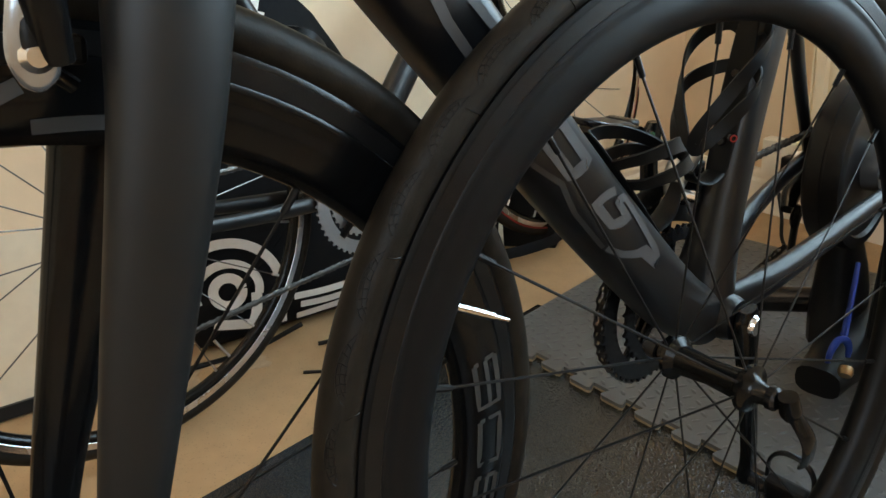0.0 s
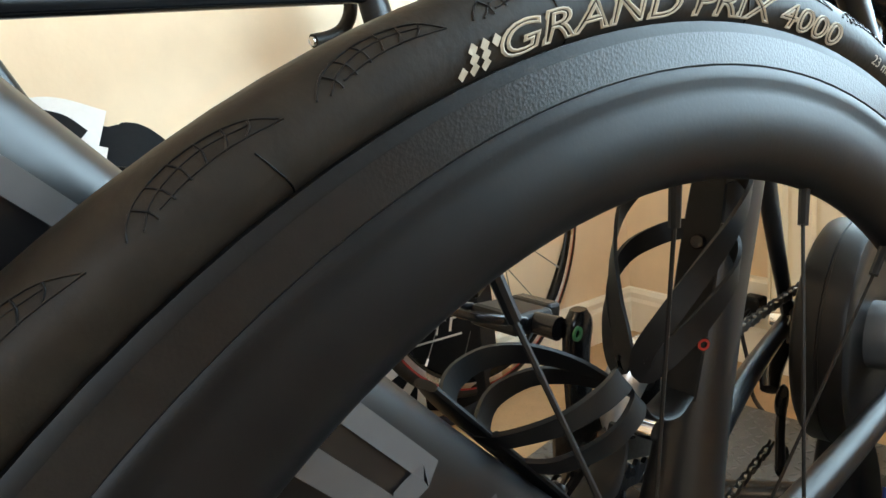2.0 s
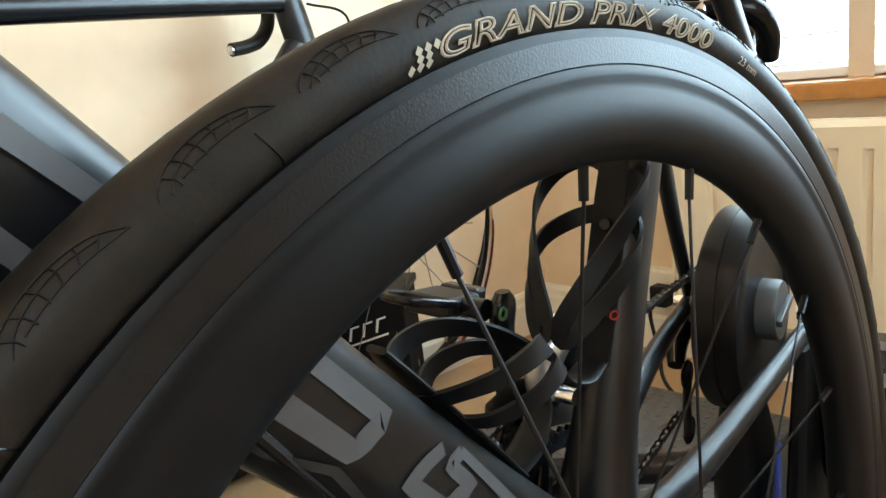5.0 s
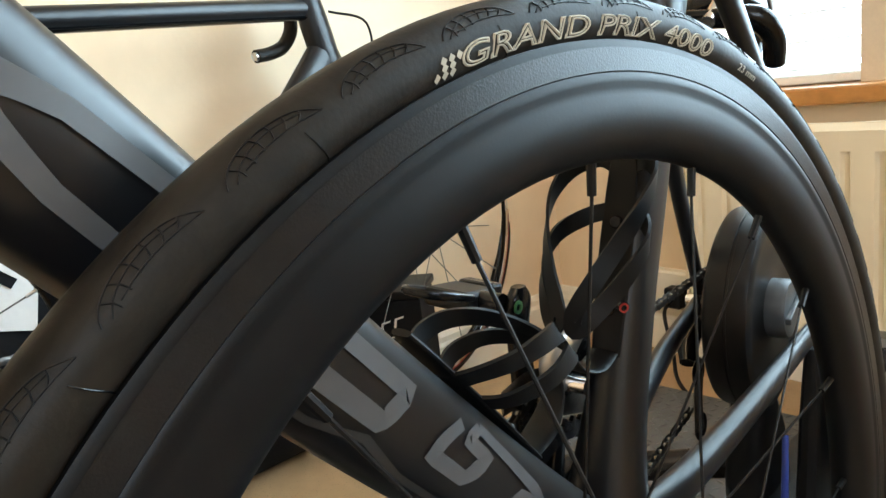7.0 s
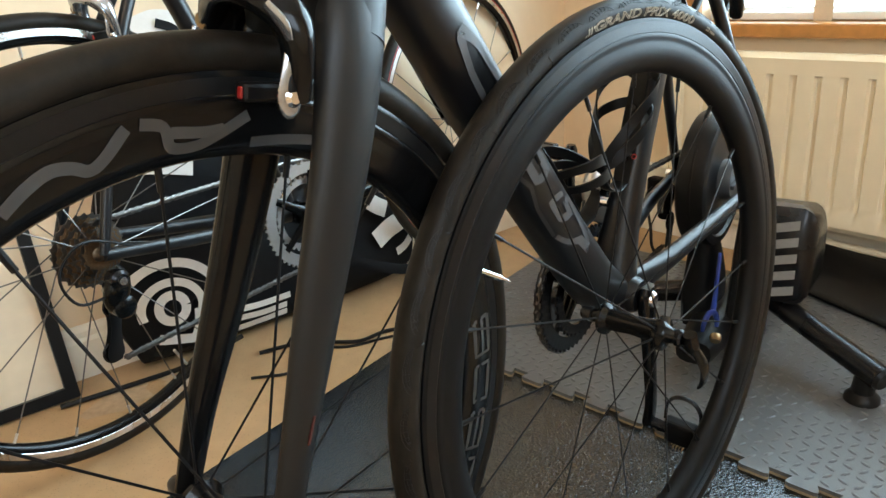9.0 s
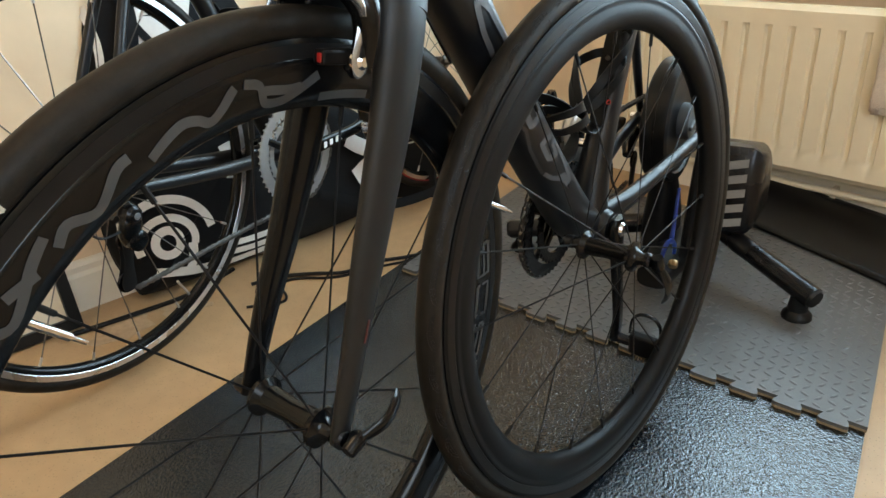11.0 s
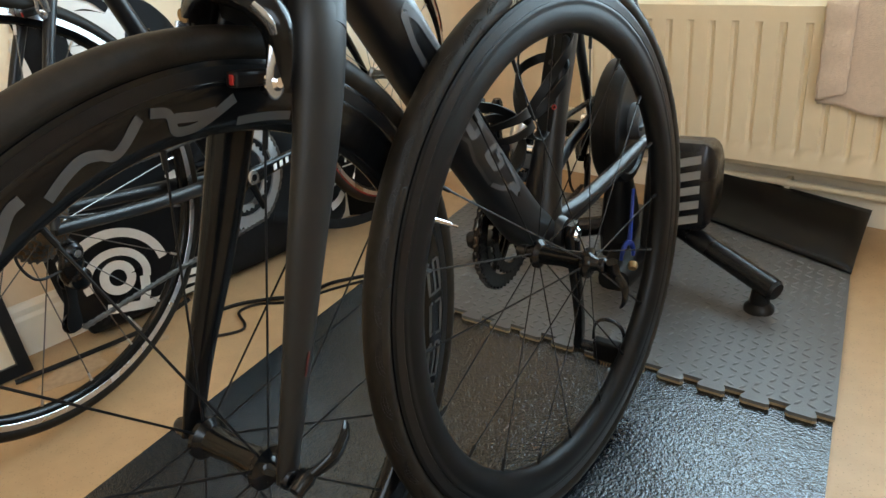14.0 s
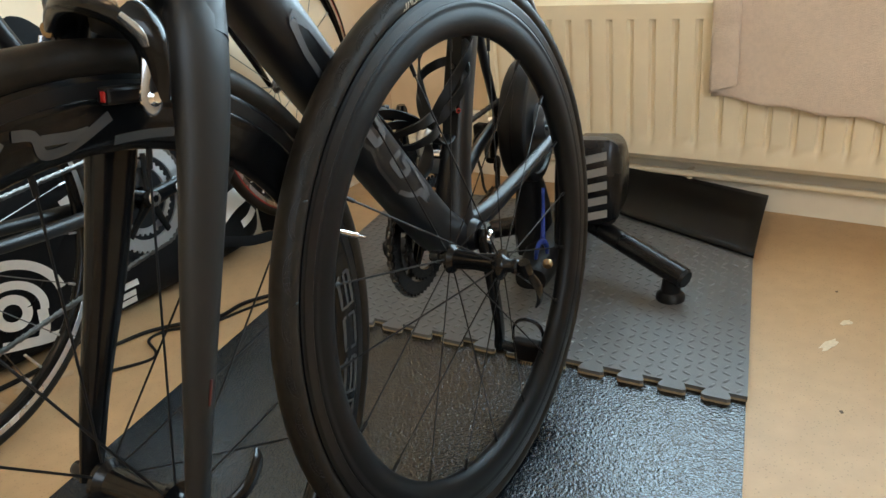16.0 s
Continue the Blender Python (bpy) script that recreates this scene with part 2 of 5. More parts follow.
# ---- the room ----
RX, RY, RZ = 3.0, -3.4, 2.4
structure("floor", box(-0.2, RX + 0.2, RY - 0.2, 0.2, -0.08, 0.0), "floor", "worn tan hardboard floor", ROOM)
structure("ceiling", box(-0.2, RX + 0.2, RY - 0.2, 0.2, RZ, RZ + 0.1), "ceiling", "white painted ceiling", ROOM)
w = Mesh()
box(-0.15, WIN_X0, 0, 0.15, 0, RZ, w), box(WIN_X1, RX + 0.15, 0, 0.15, 0, RZ, w)
box(WIN_X0, WIN_X1, 0, 0.15, 0, WIN_Z0 - 0.035, w), box(WIN_X0, WIN_X1, 0, 0.15, WIN_Z1, RZ, w)
structure("wall_window", w, "wall", "cream painted wall with a window", ROOM)
structure("wall_left", box(-0.15, 0, RY, 0, 0, RZ), "wall", "cream painted plaster wall", ROOM)
structure("wall_behind", box(-0.15, RX + 0.15, RY - 0.15, RY, 0, RZ), "wall", "cream painted plaster wall", ROOM)
# right wall with an opening added for the fill lamp
w = Mesh()
box(RX, RX + 0.15, RY, -2.8, 0, RZ, w), box(RX, RX + 0.15, -1.6, 0, 0, RZ, w)
box(RX, RX + 0.15, -2.8, -1.6, 0, 0.8, w), box(RX, RX + 0.15, -2.8, -1.6, 2.1, RZ, w)
structure("wall_right", w, "wall", "cream painted wall with a window", ROOM)


def skirting(name, length, m):
    prof = [(0, 0), (0.016, 0), (0.016, 0.075), (0.011, 0.083), (0.011, 0.095), (0.006, 0.104), (0, 0.106)]
    k = Mesh()
    k.add([(x, -d, z) for x in (0, length) for d, z in prof], grid_faces(2, len(prof), close_c=True) + [tuple(range(len(prof))), tuple(range(len(prof), 2 * len(prof)))[::-1]], m)
    return structure(name, k, "white", "cream gloss-painted skirting board")


skirting("baseboard_window", RX, ROOM)
skirting("baseboard_left", 3.4, ROOM @ pose(0, RY, 0, 0, 0, 90))

# window with blind
win = thing("window_1", "wood-framed window with a lowered white slatted blind", "window", ROOM, kind="structure")
k = Mesh()
for x0, x1, z0, z1 in ((WIN_X0, WIN_X1, WIN_Z0, WIN_Z0 + 0.05), (WIN_X0, WIN_X1, WIN_Z1 - 0.05, WIN_Z1), (WIN_X0, WIN_X0 + 0.05, WIN_Z0 + 0.05, WIN_Z1 - 0.05), (WIN_X1 - 0.05, WIN_X1, WIN_Z0 + 0.05, WIN_Z1 - 0.05), (1.2, 1.25, WIN_Z0 + 0.05, WIN_Z1 - 0.05)):
    box(x0, x1, 0.10, 0.145, z0, z1, k)
part("window_frame", k, "upvc", win)
part("window_sill", box(WIN_X0 - 0.03, WIN_X1 + 0.03, -0.035, 0.15, WIN_Z0 - 0.035, WIN_Z0 - 0.003, bevel=0.006), "wood", win, "varnished pine sill", False)
k = Mesh()
box(WIN_X0 - 0.045, WIN_X0, -0.014, 0.0, WIN_Z0, WIN_Z1, k)
box(WIN_X1, WIN_X1 + 0.045, -0.014, 0.0, WIN_Z0, WIN_Z1, k)
part("window_lining", k, "wood", win, "varnished pine architrave", False)
pane = part("pane", box(WIN_X0 + 0.05, WIN_X1 - 0.05, 0.12, 0.126, WIN_Z0 + 0.05, WIN_Z1 - 0.05), "glass", win)
pane.visible_shadow = False
blind = thing("window_blind", "lowered white slatted blind with cream ladder tapes", "blind", ROOM)
slat = part("slat", box(WIN_X0 + 0.01, WIN_X1 - 0.01, -0.022, 0.022, -0.0012, 0.0012), "slat", blind, smooth=False)
slat.matrix_basis = pose(0, 0.045, WIN_Z0 + 0.03, 12, 0, 0)
for i in range(1, 26):
    share("slat", slat, blind, pose(0, 0.045, WIN_Z0 + 0.03 + 0.048 * i, 12, 0, 0))
part("bottom_rail", box(WIN_X0 + 0.01, WIN_X1 - 0.01, 0.02, 0.07, WIN_Z0 - 0.001, WIN_Z0 + 0.015, bevel=0.003), "slat", blind, smooth=False)
for x in (0.72, 1.35, 1.85):
    part("ladder_tape", box(x - 0.02, x + 0.02, 0.017, 0.0185, WIN_Z0 - 0.03, WIN_Z1 - 0.05), "tape", blind, "cream woven ladder tape", False)

# bright overcast sky seen through the window
sky_mat = bpy.data.materials.new("overcast_sky")
sky_mat.use_nodes = True
em = sky_mat.node_tree.nodes.new("ShaderNodeEmission")
em.inputs[0].default_value, em.inputs[1].default_value = (0.86, 0.94, 1.0, 1), 2.6
sky_mat.node_tree.links.new(em.outputs[0], sky_mat.node_tree.nodes["Material Output"].inputs[0])
M["sky"] = sky_mat
structure("backdrop", box(-3.0, 6.0, 2.2, 2.25, -0.5, 4.5), "sky", "bright overcast sky", ROOM)

# window added in the side wall, out of the camera's view, to hold the fill lamp
fill_win = thing("fill_window", "white-framed window added unseen in the side wall for fill light", "window", ROOM, kind="structure")
k = Mesh()
for y0, y1, z0, z1 in ((-2.8, -1.6, 0.8, 0.85), (-2.8, -1.6, 2.05, 2.1), (-2.8, -2.75, 0.85, 2.05), (-1.65, -1.6, 0.85, 2.05)):
    box(RX + 0.09, RX + 0.14, y0, y1, z0, z1, k)
part("window_frame", k, "upvc", fill_win)


# ---- radiator, towel, socket ----
RAD_X0, RAD_X1, RAD_Z0, RAD_Z1, RAD_Y = 0.42, 1.85, 0.125, 0.50, -0.09
rad = thing("radiator", "cream enamelled ribbed panel radiator on the wall", "radiator", ROOM)
k = Mesh()
cols = []
pitch = 0.0523
x = RAD_X0 + 0.012
zs = [RAD_Z0, RAD_Z0 + 0.012, RAD_Z0 + 0.034, RAD_Z0 + 0.05, RAD_Z0 + 0.066, RAD_Z1 - 0.066, RAD_Z1 - 0.05, RAD_Z1 - 0.045, RAD_Z1 - 0.012, RAD_Z1]
xs = [RAD_X0, RAD_X0 + 0.01]
while x < RAD_X1 - 0.06:
    xs += [x + pitch * 0.34, x + pitch * 0.42, x + pitch * 0.58, x + pitch * 0.66]
    x += pitch
xs += [RAD_X1 - 0.01, RAD_X1]
verts = []
for xi, xx in enumerate(xs):
    groove = 1.0 if (xi >= 2 and xi < len(xs) - 2 and (xi - 2) % 4 in (1, 2)) else 0.0
    for zi, zz in enumerate(zs):
        deep = 0.009 * groove if 4 <= zi <= 5 else (0.006 * groove if zi in (3, 6) else 0.0)
        edge = 0.010 if zi in (0, len(zs) - 1) or xi in (0, len(xs) - 1) else 0.0
        verts.append((xx, RAD_Y + deep + edge, zz))
k.add(verts, grid_faces(len(xs), len(zs)))
part("front_panel", k, "radiator", rad)
part("back_panel", box(RAD_X0, RAD_X1, RAD_Y + 0.0095, RAD_Y + 0.02, RAD_Z0, RAD_Z1), "radiator", rad, smooth=False)
part("top_grille", box(RAD_X0, RAD_X1, RAD_Y + 0.02, -0.03, RAD_Z1 - 0.012, RAD_Z1 - 0.004), "radiator", rad, smooth=False)
part("side_cover", box(RAD_X0 - 0.004, RAD_X0, RAD_Y + 0.006, -0.03, RAD_Z0, RAD_Z1), "radiator", rad, smooth=False)
for x in (0.6, 1.6):
    part("bracket", box(x, x + 0.03, RAD_Y + 0.02, 0.0, RAD_Z0 + 0.03, RAD_Z1 - 0.03), "radiator", rad, smooth=False)
pipe = thing("heating_pipe", "cream painted heating pipe along the skirting", "pipe", ROOM)
part("pipe_run", rod((0.45, -0.034, 0.082), (2.6, -0.034, 0.072), 0.0085, seg=12), "radiator", pipe)
for x in (0.95, 1.75):
    part("pipe_clip", box(x, x + 0.012, -0.036, -0.012, 0.066, 0.09), "radiator", pipe, smooth=False)

towel = thing("towel", "pale cream terry towel hanging over the radiator", "towel", ROOM)
verts = []
TX0, TX1, NX, NZ = 1.02, 1.78, 40, 36
for i in range(NX + 1):
    x = TX0 + (TX1 - TX0) * i / NX
    hem = 0.292 - 0.085 * (i / NX) + 0.004 * math.sin(i * 0.9)
    for j in range(NZ + 1):
        t = j / NZ
        if t < 0.16:
            a = t / 0.16
            y, z = -0.03 - (0.07) * a, RAD_Z1 + 0.006 + 0.004 * math.sin(a * math.pi)
        else:
            a = (t - 0.16) / 0.84
            y, z = RAD_Y - 0.008 - 0.005 * math.sin(x * 26 + a * 2) * a - 0.004 * a, RAD_Z1 + 0.004 - (RAD_Z1 + 0.004 - hem) * a
        verts.append((x + 0.004 * math.sin(z * 40) * t, y, z + 0.0))
k = Mesh().add(verts, grid_faces(NX + 1, NZ + 1))
cloth = part("cloth", k, "towel", towel)
sol = cloth.modifiers.new("thickness", "SOLIDIFY")
sol.thickness, sol.offset = 0.005, 1
verts = []
for i in range(9):
    x = TX0 - 0.003 + 0.055 * i / 8
    for j in range(25):
        z = RAD_Z1 - (RAD_Z1 - 0.30 - 0.02 * i / 8) * j / 24
        verts.append((x, RAD_Y - 0.017 - 0.004 * math.sin(i * 0.4) - 0.002 * math.sin(j * 0.7), z))
fold = part("folded_hem", Mesh().add(verts, grid_faces(9, 25)), "towel", towel)
sol = fold.modifiers.new("thickness", "SOLIDIFY")
sol.thickness, sol.offset = 0.007, 1

socket = thing("wall_socket", "cream double power socket with a plug and black cable", "socket", ROOM)
part("back_box", box(0.27, 0.40, -0.028, 0, 0.10, 0.19, bevel=0.004), "white", socket, smooth=False)
part("face_plate", box(0.272, 0.398, -0.033, -0.0285, 0.102, 0.188, bevel=0.002), "white", socket, smooth=False)
part("plug", box(0.345, 0.385, -0.066, -0.0335, 0.12, 0.165, bevel=0.006), "black", socket, "black mains plug", False)
part("cable", sweep([(0.365, -0.066, 0.14, 0.004, 0.004), (0.37, -0.10, 0.12, 0.004, 0.004), (0.40, -0.12, 0.05, 0.004, 0.004), (0.44, -0.16, 0.005, 0.004, 0.004), (0.58, -0.26, 0.004, 0.004, 0.004)], 8, 8, (0, 0, 1)), "black", socket)


# ---- mats on the floor ----
DIR, ACR = Vector((0.566, 0.824)), Vector((-0.824, 0.566))


def mat_xy(along, across):
    p = DIR * along + ACR * across
    return p.x, p.y


LEFT, RIGHT = 0.734, -0.198
bm_out = [mat_xy(-1.1, RIGHT), mat_xy(1.24, RIGHT), mat_xy(1.24, LEFT), mat_xy(-1.1, LEFT)]
mat1 = thing("exercise_mat", "black textured PVC exercise mat on the floor", "mat")
part("sheet", plate(bm_out, 0.0, 0.006), "mat", mat1, smooth=False)

TA, TB = Vector((0.716, 0.690)), Vector((0.036, 1.306))     # the toothed edge
tiles = thing("foam_floor_tiles", "grey interlocking foam floor tiles with raised tread", "floor tile")
edge_dir = (TB - TA) / 14
back = Vector((0.566, 0.824)) * 0.66
out_dir = Vector((-0.63, -0.777)) * 0.017
outline = []
for i in range(14):
    p = TA + edge_dir * i
    q = edge_dir
    outline += [p, p + q * 0.42, p + q * 0.36 + out_dir * 0.5, p + q * 0.34 + out_dir * 0.9, p + q * 0.42 + out_dir * 1.05, p + q * 0.92 + out_dir * 1.05, p + q * 1.0 + out_dir * 0.9, p + q * 0.98 + out_dir * 0.5, p + q * 0.92]
outline += [TB, TB + back, TA + back]
outline = [(p.x, p.y) for p in outline]
part("foam_base", plate(outline, 0.0065, 0.0105), "foam_edge", tiles, "tan cut foam edge", False)
part("foam_top", plate(outline, 0.0106, 0.0165), "foam", tiles, smooth=False)
k = Mesh()
nx, ny = 46, 34
for i in range(nx):
    for j in range(ny):
        c = TA + (TB - TA) * ((i + 0.6) / nx) + back * ((j + 0.5) / ny)
        a = math.atan2(DIR.y, DIR.x) + (0.95 if (i + j) % 2 else -0.62)
        d, s = Vector((math.cos(a), math.sin(a))), Vector((-math.sin(a), math.cos(a)))
        L, wd, h = 0.0088, 0.0030, 0.0013
        pts = [c - d * L, c - d * L * 0.5 + s * wd, c + d * L * 0.5 + s * wd, c + d * L, c + d * L * 0.5 - s * wd, c - d * L * 0.5 - s * wd]
        v = [(p.x, p.y, 0.0166) for p in pts] + [(*(c + (p - c) * 0.62), 0.0166 + h) for p in pts]
        k.add(v, [tuple(range(6, 12))] + [(n, (n + 1) % 6, 6 + (n + 1) % 6, 6 + n) for n in range(6)])
tagged(part("tread_relief", k, "foam", tiles), kind="stuff")

flap = thing("curled_rubber_mat", "black rubber mat end curling up towards the wall", "mat")
A0, A1 = Vector((0.986, 1.081, 0.022)), Vector((0.80, 1.50, 0.022))
B0, B1 = Vector((1.168, 1.300, 0.040)), Vector((0.90, 1.60, 0.085))
verts = []
for i in range(13):
    for j in range(13):
        u, v = i / 12, j / 12
        p = A0.lerp(A1, u).lerp(B0.lerp(B1, u), v)
        verts.append((p.x, p.y, p.z + 0.010 * math.sin(v * math.pi) * (1 - u) - 0.004 * (1 - v) * (1 - u)))
sheet = part("sheet", Mesh().add(verts, grid_faces(13, 13)), "black", flap)
sol = sheet.modifiers.new("thickness", "SOLIDIFY")
sol.thickness, sol.offset = 0.006, -1


# ---- wheels ----
def on_side(prof):
    r, y = zip(*sorted(prof))
    return lambda q: float(np.interp(q, r, y))


def side_strokes(strokes, width, side, sign=1, lift=0.0006, mesh=None):
    """Flat strokes on a wheel's side; strokes are lists of (degrees, radius)."""
    mesh = mesh or Mesh()
    for st in strokes:
        pts = []
        for (a0, r0), (a1, r1) in zip(st, st[1:]):
            n = max(1, int(abs(a1 - a0) / 1.5))
            pts += [(a0 + (a1 - a0) * i / n, r0 + (r1 - r0) * i / n) for i in range(n)]
        pts.append(st[-1])
        v = []
        for i, (a, r) in enumerate(pts):
            b, c = pts[max(i - 1, 0)], pts[min(i + 1, len(pts) - 1)]
            dx, dr = radians(c[0] - b[0]) * r, c[1] - b[1]
            L = math.hypot(dx, dr) or 1
            for s in (-1, 1):
                rr = r + s * width / 2 * dx / L
                aa = radians(a) - s * width / 2 * dr / L / r
                v.append((rr * math.cos(aa), sign * (side(rr) + lift), rr * math.sin(aa)))
        mesh.add(v, grid_faces(len(pts), 2))
    return mesh


def tyre_profile(R=0.334, r=0.0125, n=18):
    c = R - r
    pts = []
    for i in range(n + 1):
        a = radians(-146 + 292 * i / n)
        pts.append((c + r * math.cos(a) , r * 1.02 * math.sin(a)))
    return pts


def wheel(parent_thing, as_part, inner, rim_half, material, track, hub_half, spokes, phase, m=None, silver=False, rear=False, label=""):
    """A road wheel: rim, tyre, hub, spokes and nipples. The axle lies along y."""
    outer = 0.3155 if silver else 0.3115
    if silver:
        half = [(outer - 0.006, 0.0060), (outer, 0.0090), (outer - 0.001, 0.0104), (outer - 0.012, 0.0108), (inner + 0.004, 0.0085), (inner, 0.003)]
    else:
        half = [(outer - 0.005, 0.0060), (outer + 0.0012, 0.0088), (outer + 0.0012, 0.0112), (outer - 0.0015, 0.0122), (outer - 0.012, 0.0124), (outer - 0.0128, 0.0131), (outer - 0.0165, 0.0134), (outer - 0.0185, 0.0128)] + [(outer - 0.0185 - (outer - 0.0185 - inner) * t, rim_half * q) for t, q in ((0.1, 0.955), (0.25, 0.995), (0.4, 1.0), (0.55, 0.96), (0.68, 0.88), (0.8, 0.74), (0.88, 0.58), (0.94, 0.40), (0.98, 0.23), (1.0, 0.06))]
    prof = half + [(r, -y) for r, y in reversed(half)]
    if as_part:
        rim = part("front_wheel" if as_part == 1 else as_part, lathe(prof, 144), material, parent_thing, label)
        if m:
            rim.matrix_basis = m
        base = rim
    else:
        rim = part("rim", lathe(prof, 160), material, parent_thing, label)
        base = parent_thing
    tp = tyre_profile()
    part("tyre", lathe(tp, 160, closed=True), "tyre", base, "black road tyre")
    if track:
        for s in (1, -1):
            tr = [(outer - 0.0022, s * 0.0127), (outer - 0.0118, s * 0.0131), (outer - 0.0124, s * 0.0126)]
            part("brake_track", lathe(tr, 144, closed=False), "alu" if silver else "track", base)
    hub = [(0.0001, -hub_half), (0.007, -hub_half), (0.009, -hub_half + 0.008), (0.012, -hub_half + 0.012), (0.0185, -hub_half + 0.014), (0.0185, -hub_half + 0.018), (0.0125, -hub_half + 0.023), (0.0105, 0)]
    hub = hub + [(r, -y) for r, y in reversed(hub[:-1])]
    part("hub", lathe(hub, 28, closed=False), "gloss" if not silver else "steel", base)
    fl = hub_half - 0.016
    first = {}
    for i in range(spokes):
        a = radians(phase + 360 / spokes * i)
        s = 1 if i % 2 else -1
        if s not in first:
            p0, p1 = Vector((0.017, s * fl, 0)), Vector((inner - 0.012, s * 0.0015, 0))
            sp = part("spoke", sweep([(*p0, 0.0007, 0.0011), (*p1, 0.0007, 0.0011)], 1, 6, (0, 1, 0)), "steel" if silver else "black", base)
            np_ = part("nipple", rod(p1 - (p1 - p0).normalized() * 0.002, (inner + 0.006, 0, 0), 0.0021, 0.0023, 8), "alu" if silver else "black", base)
            sp.matrix_basis = np_.matrix_basis = Matrix.Rotation(-a, 4, "Y")
            first[s] = (sp, np_)
        else:
            for o, nm in zip(first[s], ("spoke", "nipple")):
                share(nm, o, base, Matrix.Rotation(-a, 4, "Y"))
    return base, on_side(half)


def quick_release(parent, y, name="quick_release", lever_dir=(0.3, 0, -0.95), m=None, length=0.058):
    """Skewer nut on one side, cam and curved lever on the other (+y)."""
    d = Vector(lever_dir).normalized()
    q = part(name, rod((0, -y - 0.013, 0), (0, y + 0.006, 0), 0.0026), "chrome", parent, "black quick-release lever on a steel skewer")
    part("skewer_nut", lathe([(0.0001, -y - 0.015), (0.006, -y - 0.015), (0.0082, -y - 0.010), (0.0085, -y - 0.001), (0.0001, -y - 0.001)], 16, closed=False), "anod", q)
    part("cap", lathe([(0.0001, y + 0.001), (0.0092, y + 0.001), (0.0092, y + 0.006), (0.007, y + 0.008), (0.0001, y + 0.008)], 18, closed=False), "anod", q)
    part("cam", sweep([(*(d * -0.008 + Vector((0, y + 0.016, 0))), 0.007, 0.007), (*(d * 0.006 + Vector((0, y + 0.016, 0))), 0.008, 0.008), (*(d * 0.012 + Vector((0, y + 0.017, 0))), 0.006, 0.006)], 3, 14), "gloss", q)
    pts = [(*(d * 0.008 + Vector((0, y + 0.018, 0))), 0.0055, 0.0045), (*(d * length * 0.5 + Vector((0, y + 0.027, 0))), 0.0075, 0.003), (*(d * length * 0.85 + Vector((0, y + 0.024, 0))), 0.008, 0.0028), (*(d * length + Vector((0, y + 0.019, 0))), 0.006, 0.0022)]
    part("lever", sweep(pts, 5, 12, d.cross(Vector((0, 1, 0)))), "gloss", q)
    return q


def valve(parent, angle, inner, length=0.042, r=0.003):
    m = Matrix.Rotation(-radians(angle), 4, "Y")
    v = part("valve", rod((inner + 0.004, 0, 0), (inner - length * 0.7, 0, 0), r, r, 12, m=m), "chrome", parent, "bright metal tyre valve")
    part("valve_tip", rod((inner - length * 0.7, 0, 0), (inner - length, 0, 0), r * 0.6, r * 0.5, 10, m=m), "chrome", v)
    return v


# ---- the loose wheel leaning on the bike ----
n_ = Vector((0.7132, -0.7010, 0.0473)).normalized()
e1_ = Vector((-0.7010, -0.7132, 0)).normalized()
e2_ = e1_.cross(n_)
SPARE = Matrix(((e1_.x, n_.x, e2_.x, 0.3145), (e1_.y, n_.y, e2_.y, 0.6715), (e1_.z, n_.z, e2_.z, 0.3350), (0, 0, 0, 1)))
spare = thing("bicycle_wheel", "deep matt black carbon wheel with black tyre leaning on the bike", "wheel", SPARE)
base, spare_side = wheel(spare, 0, 0.2625, 0.0138, "carbon", True, 0.05, 20, 164)
quick_release(spare, 0.05, lever_dir=(-0.25, 0, -0.97))
valve(spare, 31, 0.2625)


def tyre_print(parent, text, a_mid, radius, height, sign=1, squeeze=1.0):
    """Raised lettering on the tyre's sidewall, its baseline towards the hub."""
    cu = bpy.data.curves.new("print", "FONT")
    cu.body, cu.size, cu.align_x = text, height, "CENTER"
    cu.shear = 0.12
    if height > 0.008:
        cu.fill_mode, cu.bevel_depth, cu.bevel_resolution, cu.resolution_u = "NONE", 0.00034, 0, 4
    tmp = bpy.data.objects.new("print", cu)
    me = bpy.data.meshes.new_from_object(tmp)
    bpy.data.objects.remove(tmp)
    c, r = 0.334 - 0.0125, 0.0125
    k = Mesh()
    vs = []
    for v in me.vertices:
        a = radians(a_mid) + sign * -v.co.x * squeeze / radius * -1
        rr = radius + v.co.y
        off = math.sqrt(max(0.0, r * r - (rr - c) ** 2)) * 1.02 + 0.0004 + v.co.z
        vs.append((rr * math.cos(a), sign * off, rr * math.sin(a)))
    k.add(vs, [tuple(p.vertices) for p in me.polygons])
    bpy.data.meshes.remove(me)
    return part("sidewall_print", k, "print", parent, "cream printed lettering")


spare_tyre = [o for o in spare.children if o.name.startswith("tyre")][0]
tyre_print(spare_tyre, "GRAND PRIX 4000", 92.2, 0.3145, 0.0108, 1, 1.93)
tyre_print(spare_tyre, "23 mm", 114.5, 0.3165, 0.0052, 1, 1.3)
def tyre_side(q):
    return math.sqrt(max(0.0, 0.0125 ** 2 - (q - 0.3215) ** 2)) * 1.02
k = Mesh()
for da, dr in ((0, 0), (0.7, 0), (1.4, 0), (0.35, 0.0022), (1.05, 0.0022), (0, 0.0044), (0.7, 0.0044), (1.4, 0.0044)):
    side_strokes([[(74.5 + da + dr * 160, 0.3145 + dr), (74.8 + da + dr * 160, 0.3163 + dr)]], 0.0022, tyre_side, 1, 0.0005, k)
tagged(part("chequer_mark", k, "print", spare_tyre), kind="stuff")
